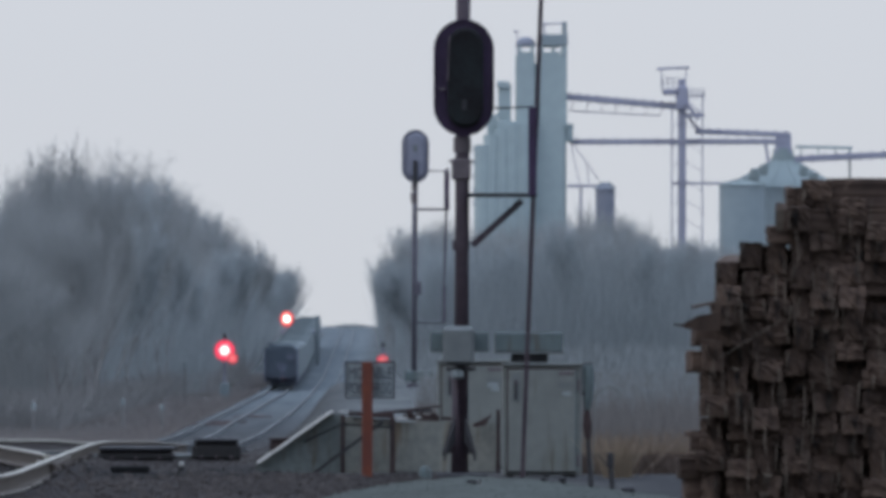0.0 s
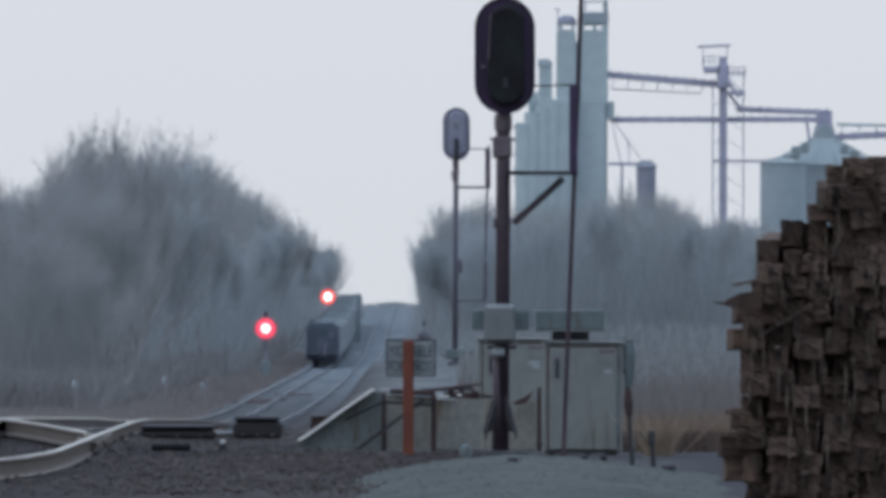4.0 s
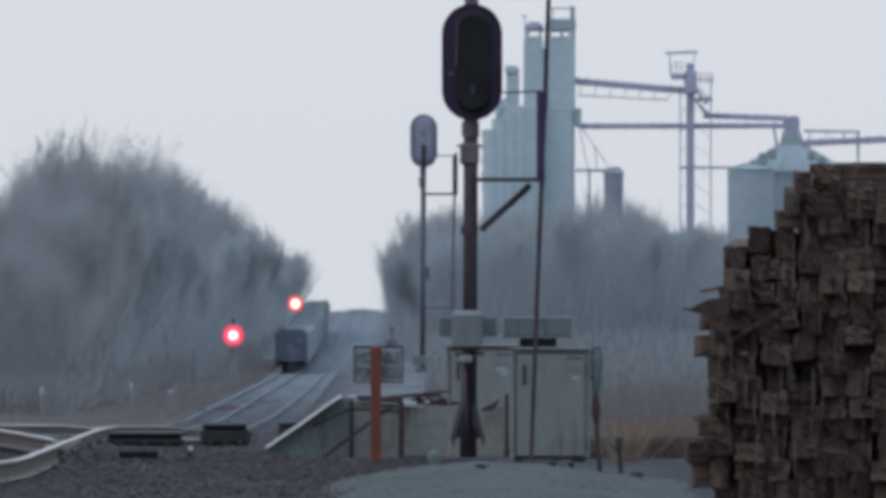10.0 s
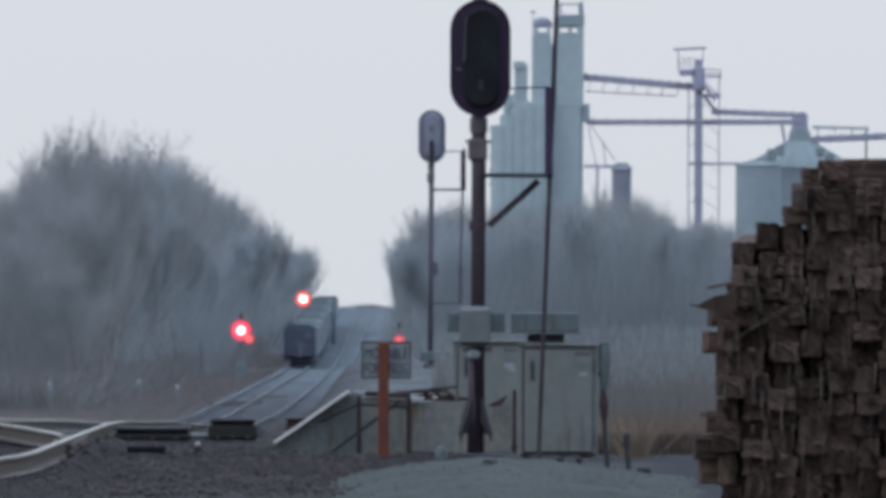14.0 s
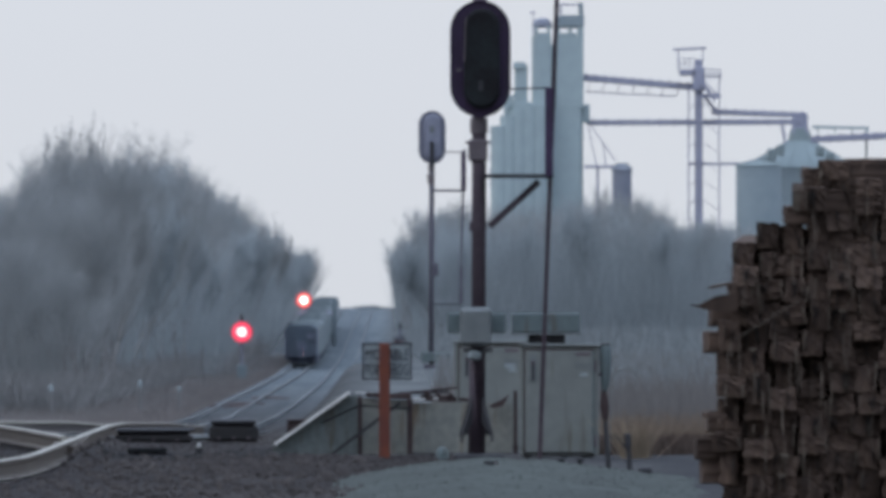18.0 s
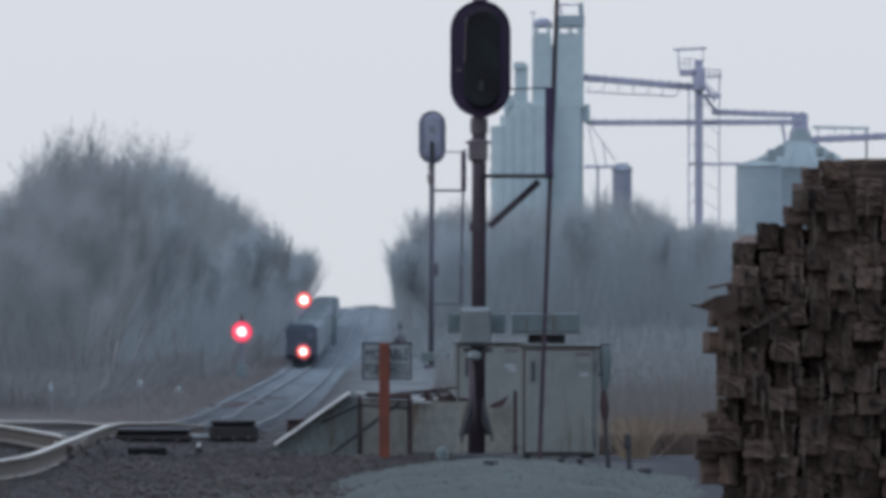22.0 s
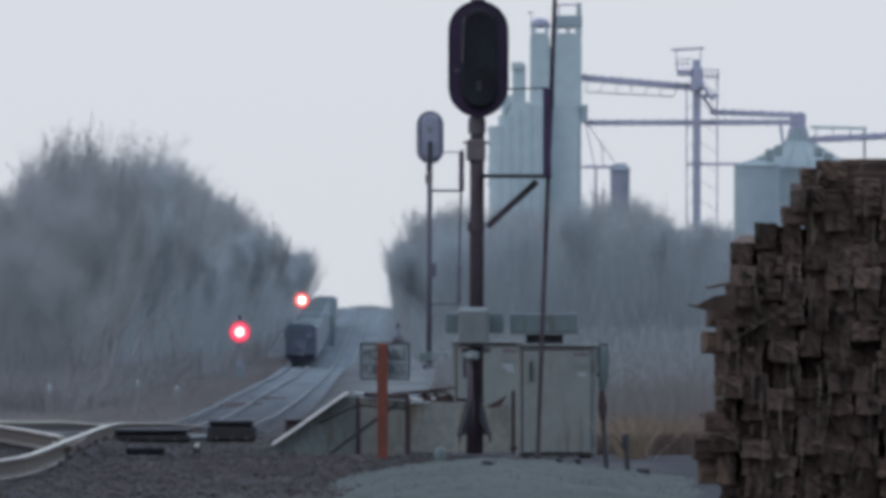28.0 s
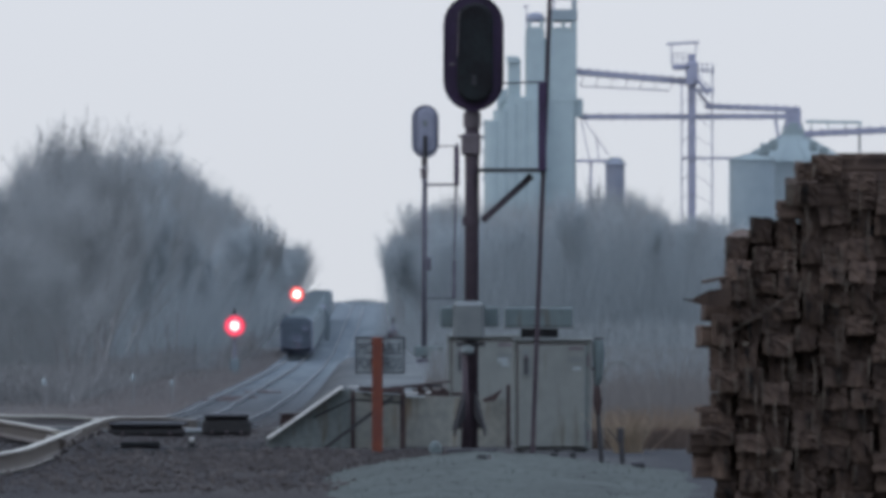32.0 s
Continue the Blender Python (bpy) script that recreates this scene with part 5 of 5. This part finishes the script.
for a in (43.824, 45.828, 47.832, 49.636):
    part("rail_post", beam((a, ED, 21.221), (a, ED, 19.885), 0.15, 0.15), M_ELEV, elevator)
part("support_post", beam((49.563, ED + 1, 21.288), (49.563, ED + 1, 16.880), 0.2, 0.25), M_BIN, elevator)

leg = thing("elevator_leg", 29.700, 2398, ground_z(29.700, 2398), "steel bucket-elevator tower with platforms and bracing", "elevator tower")
part("casing", box(29.232, 30.167, 2398, 2399, EZ, 29.281, 0.03), M_STEELWORK, leg)
for a, top in ((28.497, 26.211), (32.101, 27.679)):
    part("frame_post", box(a - 0.09, a + 0.09, 2397.6, 2397.8, EZ, top), M_STEELWORK, leg)
for i in range(7):
    z = 25.677 - 2.269 * i
    part("brace", beam((28.498, 2397.7, z), (29.700, 2397.7, z + 0.934), 0.08, 0.09), M_STEELWORK, leg)
    part("brace", beam((32.102, 2397.7, z - 0.667), (29.700, 2397.7, z + 0.934), 0.07, 0.07), M_STEELWORK, leg)
part("head_box", box(28.965, 30.434, 2397.5, 2399.5, 25.543, 28.346, 0.1), M_STEELWORK, leg)
part("motor_deck", box(27.364, 29.366, 2397.5, 2399.5, 27.345, 28.079, 0.1), M_STEELWORK, leg)
part("deck_rail", box(30.167, 32.302, 2397.5, 2397.6, 27.145, 27.345), M_STEELWORK, leg)
part("deck_floor", box(30.167, 32.302, 2397.5, 2399, 24.742, 25.209), M_STEELWORK, leg)
for a, b in ((30.9, 28.1), (31.5, 28.1), (32.25, 28.1), (28.0, 29.4), (28.6, 29.4), (27.4, 29.2)):
    part("rail_post", box(a - 0.06, a + 0.06, 2397.45, 2397.6, b - 1.25, b), M_STEELWORK, leg)
for z0, z1, a, b in ((28.0, 28.1, 30.17, 32.3), (27.55, 27.63, 30.17, 32.3), (29.3, 29.4, 27.4, 29.2), (28.75, 28.83, 27.4, 29.2)):
    part("hand_rail", box(a, b, 2397.4, 2397.5, z0, z1), M_STEELWORK, leg)
part("chute", beam((30.1, 2397.3, 26.6), (31.6, 2397.3, 24.4), 0.4, 0.4), M_STEELWORK, leg)
part("deck_diagonal", beam((30.300, 2397.6, 26.878), (32.035, 2397.6, 25.009), 0.1, 0.12), M_STEELWORK, leg)
part("hoist_beam", beam((26.696, 2398.5, 30.415), (30.567, 2398.5, 30.615), 0.3, 0.3), M_STEELWORK, leg)
for a, z in ((27.296, 28.080), (30.166, 29.148)):
    part("hoist_post", beam((a, 2398.5, z), (a, 2398.5, 30.415), 0.12, 0.13), M_STEELWORK, leg)
part("catwalk", beam((28.565, 2398.2, 16.934), (35.105, 2398.2, 16.934), 0.8, 0.3), M_STEELWORK, leg)


def grain_bin(cx, y, r, eave, apex, label, head=0.0, sheet=None):
    z0 = ground_z(cx, y) - 0.3
    t = thing("grain_bin", cx, y, z0, label, "grain bin", "grain bins")
    rings = []
    n = 14
    for i in range(n + 1):
        z = z0 + (eave - z0) * i / n
        rings += [circle(cx, y, z, r, 28), circle(cx, y, z + (eave - z0) / n * 0.5, r + 0.014, 28)] if i < n else [circle(cx, y, z, r, 28)]
    part("wall", loft(rings), sheet or M_BIN, t)
    roof = part("roof", loft([circle(cx, y, eave + 0.001, r + 0.2, 28), circle(cx, y, apex, 0.5, 28)]), sheet or M_BIN_ROOF, t)
    for i in range(0, 28, 2):
        a = 2 * math.pi * i / 28
        part("roof_rib", beam((cx + (r + 0.2) * math.cos(a), y + (r + 0.2) * math.sin(a), eave + 0.06), (cx + 0.5 * math.cos(a), y + 0.5 * math.sin(a), apex + 0.06), 0.06, 0.06), M_BIN_ROOF, roof)
    if head:
        part("roof_head", box(cx - head, cx + head, y - head, y + head, apex - 0.2, apex + 2.6, 0.1), M_STEELWORK, t)
    return t


grain_bin(41.854, 2410, 6.707, 16.541, 20.297, "large galvanised grain bin with conical roof", 0.939)
grain_bin(36.498, 2380, 2.650, 16.620, 17.283, "squat galvanised grain bin with flat roof")
grain_bin(20.468, 2380, 1.126, 16.090, 16.885, "small dark hopper bin by the elevator", 0.0, M_DOME)
big_bin = bpy.data.objects["grain_bin"]
for a, top, low, w in ((37.344, 17.788, 16.854, 0.600), (38.278, 18.721, 17.254, 0.533), (39.344, 19.188, 17.921, 0.467), (44.012, 18.988, 17.788, 0.533), (45.213, 18.321, 17.254, 0.533)):
    part("roof_vent", box(a - w, a + w, 2396, 2397, low, top, 0.15), M_BIN_ROOF, big_bin)
part("spout", beam((39.494, 2397, 21.931), (39.894, 2397, 19.396), 0.3, 0.35), M_STEELWORK, big_bin)
part("neck", loft([circle(41.854, 2410, 19.089, 1.610, 16), circle(41.854, 2410, 21.236, 1.073, 16)]), M_BIN_ROOF, big_bin)
stays = thing("bin_catwalk", 18.359, 2390, ground_z(18.359, 2390), "light steel catwalk and stays beside the elevator", "catwalk")
part("walkway", beam((16.097, 2390, 16.550), (19.955, 2390, 16.550), 1.0, 0.35), M_STEELWORK, stays)
part("leg", beam((17.694, 2390, 16.550), (17.694, 2390, EZ), 0.3, 0.3), M_STEELWORK, stays)
for a, b in (((16.563, 21.339), (17.561, 16.683)), ((16.896, 21.339), (19.822, 17.215)), ((18.359, 19.477), (18.625, 16.683))):
    part("spout", beam((a[0], 2390, a[1]), (b[0], 2390, b[1]), 0.12, 0.13), M_STEELWORK, stays)


# ---- lamps down the line ----
def disc(r, y):
    return [(r * math.cos(2 * math.pi * i / 20), y, r * math.sin(2 * math.pi * i / 20)) for i in range(20)]


def lens(name, parent, at, r, glass):
    """A lens enlarged by painted bloom rings, hottest in the middle; one object that can turn about its upright axis.
    """
    bm = bmesh.new()
    rings = [[bm.verts.new(c) for c in disc(r * q, 0)] for q in (0.42, 0.62, 0.85, 1.0)]
    bm.faces.new(rings[0])
    for k in range(3):
        for i in range(20):
            bm.faces.new((rings[k][i], rings[k][(i + 1) % 20], rings[k + 1][(i + 1) % 20], rings[k + 1][i])).material_index = k + 1
    me = bpy.data.meshes.new(name)
    bm.to_mesh(me)
    bm.free()
    for m in glass:
        me.materials.append(m)
    ob = new(name, me)
    ob.parent = parent
    ob.location = Vector(at) - BASE[parent]
    return ob


def lamp_post(x, y, lamp_z, label, top):
    z = ground_z(x, y)
    t = thing("crossing_light", x, y, z, label, "crossing light", "crossing lights")
    part("post", bar((x, y + 0.25, z - 0.1), (x, y + 0.25, lamp_z + top), 0.10), M_GREY_HEAD, t)
    part("crossarm", box(x - 0.5, x + 0.5, y + 0.10, y + 0.2, lamp_z - 0.06, lamp_z + 0.06), M_PIPE_DARK, t)
    part("hood", loft([[(x + c[0], y + 0.16, lamp_z + c[2]) for c in disc(0.4, 0)], [(x + c[0], y + 0.32, lamp_z + c[2]) for c in disc(0.3, 0)]]), M_CAR, t)
    part("finial", bar((x, y + 0.25, lamp_z + top), (x, y + 0.25, lamp_z + top + 0.4), 0.16, 0.05), M_PIPE_DARK, t)
    part("foot_case", box(x - 0.35, x + 0.35, y + 0.1, y + 0.7, z - 0.1, z + 1.2, 0.04), M_CAR_LIGHT, t)
    return t


left_post = lamp_post(-15.196, 1500, -1.189, "red signal lamp glowing on a pale post by the crossing", 0.9)
left_lamp = lens("lens", left_post, (-15.196, 1499.9, -1.189), 0.793, RED_LENS)
left_flash = lens("flashing_lens", left_post, (-14.612, 1499.7, -1.773), 0.417, DIM_LENS)
right_post = lamp_post(-3.507, 1500, -1.815, "flashing red crossing lamp on a post by the line", 0.9)
right_flash = lens("flashing_lens", right_post, (-3.507, 1499.7, -1.90), 0.45, DIM_LENS)

beacon_mast = thing("cantilever_signal", -11.133, 2000, ground_z(-11.133, 2000), "cantilever signal mast holding a pulsing red lamp over the track", "railway signal", "railway signals")
bx = -11.133
part("mast", box(bx - 0.22, bx + 0.22, 2000, 2000.6, ground_z(bx, 2000) - 0.2, 1.316, 0.05), M_CAR_LIGHT, beacon_mast)
part("arm", box(-14.806, bx + 0.3, 2000.1, 2000.5, -0.465, -0.131, 0.03), M_STEELWORK, beacon_mast)
part("lamp_hood", loft([[(-14.139 + c[0], 2000.05, 0.982 + c[2]) for c in disc(0.42, 0)], [(-14.139 + c[0], 2000.3, 0.982 + c[2]) for c in disc(0.3, 0)]]), M_STEELWORK, beacon_mast)
part("lamp_stem", box(-14.250, -14.027, 2000.2, 2000.4, -0.243, 0.871), M_STEELWORK, beacon_mast)
part("arm_case", box(-14.695, -12.914, 2000.0, 2000.6, -1.022, -0.521, 0.05), M_CAR_LIGHT, beacon_mast)
beacon = lens("pulsing_lens", beacon_mast, (-14.139, 1999.6, 0.982), 0.807, ORANGE_LENS)


# ---- the departing train ----
CAR_W, CAR_L = 2.7, 16.0


def freight_car(name, x, y, z, label, mat, high):
    """A covered freight car seen from its end: floor at 1.1 m, ribs, ladder, brake wheel, trucks and coupler."""
    t = thing(name, x, y, z, label, "freight car", "departing train")
    w, top = CAR_W / 2, z + high
    body = part("body", box(x - w, x + w, y + 0.6, y + CAR_L - 0.6, z + 0.75, top - 0.25, 0.06), mat, t)
    part("roof", loft([[(x - w, yy, top - 0.249), (x + w, yy, top - 0.249), (x + w * 0.6, yy, top), (x - w * 0.6, yy, top)] for yy in (y + 0.55, y + CAR_L - 0.55)]), mat, t)
    for i in range(5):
        zz = z + 1.35 + i * (high - 1.9) / 4
        part("end_rib", box(x - w + 0.12, x + w - 0.12, y + 0.5, y + 0.6, zz - 0.06, zz + 0.06, 0.02), mat, body)
    for s in (-1, 1):
        part("corner_post", box(x + s * w - 0.08 * (s + 1), x + s * w + 0.08 * (1 - s), y + 0.45, y + 0.6, z + 1.0, top - 0.3, 0.02), M_CAR_STEEL, body)
        part("side_sill", box(x + s * (w - 0.12) - 0.1, x + s * (w - 0.12) + 0.1, y + 0.6, y + CAR_L - 0.6, z + 0.55, z + 0.747), M_CAR_STEEL, body)
    for i in range(7):
        zz = z + 1.2 + i * 0.4
        part("ladder_rung", bar((x - w + 0.15, y + 0.4, zz), (x - w + 0.6, y + 0.4, zz), 0.03, seg=6), M_CAR, body)
    part("end_platform", box(x - 1.2, x + 1.2, y + 0.1, y + 0.6, z + 0.95, z + 1.04), M_CAR_STEEL, t)
    part("brake_wheel", loft([[(x + 0.75 + c[0], yy, z + 2.6 + c[2]) for c in disc(0.28, 0)] for yy in (y + 0.36, y + 0.44)]), M_CAR_STEEL, t)
    part("end_plate", box(x - 0.35, x + 0.45, y + 0.47, y + 0.495, z + 1.5, z + 2.1), M_CAR_STEEL, body, "dark plate on the end")
    part("coupler", box(x - 0.15, x + 0.15, y - 0.35, y + 0.6, z + 0.72, z + 1.0, 0.05), M_CAR_STEEL, t)
    for yy in (y + 1.2, y + 3.0, y + CAR_L - 3.0, y + CAR_L - 1.2):
        ax = part("wheelset", bar((x - 0.72, yy, z + 0.6), (x + 0.72, yy, z + 0.6), 0.08), M_CAR_STEEL, t)
        for s in (-1, 1):
            part("wheel", bar((x + s * 0.72 - 0.07, yy, z + 0.6), (x + s * 0.72 + 0.07, yy, z + 0.6), 0.42, seg=20), M_CAR_STEEL, ax)
    for yy in (y + 2.1, y + CAR_L - 2.1):
        for s in (-1, 1):
            part("truck_frame", box(x + s * 1.0 - 0.1, x + s * 1.0 + 0.1, yy - 1.3, yy + 1.3, z + 0.45, z + 0.8, 0.05), M_CAR_STEEL, t)
    return t


TRAIN0 = (-12.169, 1650.0, ground_z(-12.169, 1650) + 0.18)
cars = [freight_car("freight_car", TRAIN0[0], TRAIN0[1], TRAIN0[2], "dark covered freight car at the end of a departing train", M_CAR, 3.55),
        freight_car("freight_car", TRAIN0[0], TRAIN0[1] + 17, TRAIN0[2], "grey freight car next to the last in the train", M_CAR_LIGHT, 3.4),
        freight_car("freight_car", TRAIN0[0], TRAIN0[1] + 34, TRAIN0[2], "grey freight car further up the train", M_CAR_LIGHT, 3.4)]


def train_car(x, y, z, high, mat, label):
    """A freight car further up the train: body, roof, end ribs, trucks and coupler."""
    t = thing("freight_car", x, y, z, label, "freight car", "departing train")
    w, top = CAR_W / 2, z + high
    part("body", box(x - w, x + w, y + 0.6, y + CAR_L - 0.6, z + 0.75, top - 0.25, 0.06), mat, t)
    part("roof", loft([[(x - w, yy, top - 0.249), (x + w, yy, top - 0.249), (x + w * 0.6, yy, top), (x - w * 0.6, yy, top)] for yy in (y + 0.55, y + CAR_L - 0.55)]), mat, t)
    for i in range(3):
        zz = z + 1.35 + i * (high - 1.9) / 2
        part("end_rib", box(x - w + 0.12, x + w - 0.12, y + 0.5, y + 0.6, zz - 0.06, zz + 0.06, 0.02), mat, t)
    for yy in (y + 2.1, y + CAR_L - 2.1):
        part("truck", box(x - 1.1, x + 1.1, yy - 1.3, yy + 1.3, z + 0.1, z + 0.748, 0.1), M_CAR_STEEL, t)
    part("coupler", box(x - 0.15, x + 0.15, y - 0.35, y + 0.6, z + 0.76, z + 1.0, 0.05), M_CAR_STEEL, t)
    return t


FAR_CARS = [train_car(TRAIN0[0], TRAIN0[1] + 51, TRAIN0[2], 3.45, M_CAR_LIGHT, "grey freight car climbing out of the valley"),
            train_car(TRAIN0[0], TRAIN0[1] + 68, TRAIN0[2], 3.3, M_CAR_LIGHT, "low grey freight car climbing out of the valley")]
cars += FAR_CARS
for i in range(5, 36):
    cars.append(copy_thing(FAR_CARS[1 if i > 30 else (i * 7 // 3) % 2], pose(TRAIN0[0], TRAIN0[1] + 17 * i, TRAIN0[2])))
marker_unit = part("end_of_train_unit", box(TRAIN0[0] + 0.02, TRAIN0[0] + 0.32, TRAIN0[1] - 0.62, TRAIN0[1] - 0.36, TRAIN0[2] + 0.8, TRAIN0[2] + 1.6, 0.03), M_CAR_STEEL, cars[0], "end-of-train unit on the coupler")
# Arm added to hold the lens clear, keeping its glow off the car.
part("lens_arm", bar((TRAIN0[0] + 0.17, TRAIN0[1] - 1.85, TRAIN0[2] + 0.95), (TRAIN0[0] + 0.17, TRAIN0[1] - 0.6, TRAIN0[2] + 0.95), 0.03), M_CAR_STEEL, marker_unit)
eot = lens("marker_lens", cars[0], (TRAIN0[0] + 0.17, TRAIN0[1] - 1.9, TRAIN0[2] + 1.25), 0.60, ORANGE_LENS)


# ---- ties under the near track ----
def ties():
    bm = box(-1.3, 1.3, -0.115, 0.115, -0.17, 0.0, 0.012)
    me = bpy.data.meshes.new("sleeper")
    bm.to_mesh(me)
    bm.free()
    me.materials.append(M_SLEEPER)
    for i in range(210):
        y = 146 + 0.55 * i
        ob = new("sleeper", me)
        ob.parent = right_track
        x = between(y, RIGHT_X)
        ob.location = Vector((x, y, ground_z(x, y) + 0.005)) - BASE[right_track]


ties()


# ---- what moves ----
def motions():
    # the train draws away up the line
    for i, car in enumerate(cars):
        rows = []
        for k in range(9):
            t = 4.0 * k
            y = 1650.0 + 2.65 * t + 17 * i
            x = between(y, LEFT_X) + between(y, [(1600, 0.18), (1750, 0.05)])
            rows.append((t, pose(x, y, ground_z(between(y, LEFT_X), y) + 0.18)))
        walk(car, rows)

    def lamp_rows(lamp, events):
        """Turns a lens to face down the line or away: events of (seconds, degrees off)."""
        p = lamp.location.copy()
        walk(lamp, [(t, pose(p.x, p.y, p.z, 0, 0, a)) for t, a in events])

    # the marker light flashes every 1.52 s
    rows = [(0.0, 90.3)]
    for k in range(21):
        c = 0.75 + 1.5225 * k
        rows += [(c - 0.10, 90.3), (c - 0.06, 3), (c + 0.025, 3), (c + 0.07, 68), (c + 0.10, 90.3)]
    lamp_rows(eot, rows + [(32.0, 90.3)])
    # the high lamp swells and fades once a second
    rows = [(0.0, 30), (0.2, 5)]
    for k in range(32):
        c = 0.72 + 1.0035 * k
        rows += [(c - 0.30, 15), (c - 0.17, 62), (c, 86), (c + 0.10, 70), (c + 0.15, 35), (c + 0.20, 8)]
    lamp_rows(beacon, [r for r in rows if r[0] < 31.97] + [(32.0, 20)])
    # the crossing lamps flash until 30.9 s, then stay dark
    rows = [(0.0, 3), (0.05, 3), (0.12, 90.3)]
    for k in range(26):
        c = 0.65 + 1.19 * k - (0.22 if k == 25 else 0.0)
        rows += [(c, 90.3), (c + 0.05, 3), (c + 0.57, 3), (c + 0.63, 90.3)]
    lamp_rows(right_flash, rows + [(32.0, 90.3)])
    lamp_rows(left_flash, rows + [(32.0, 90.3)])


motions()
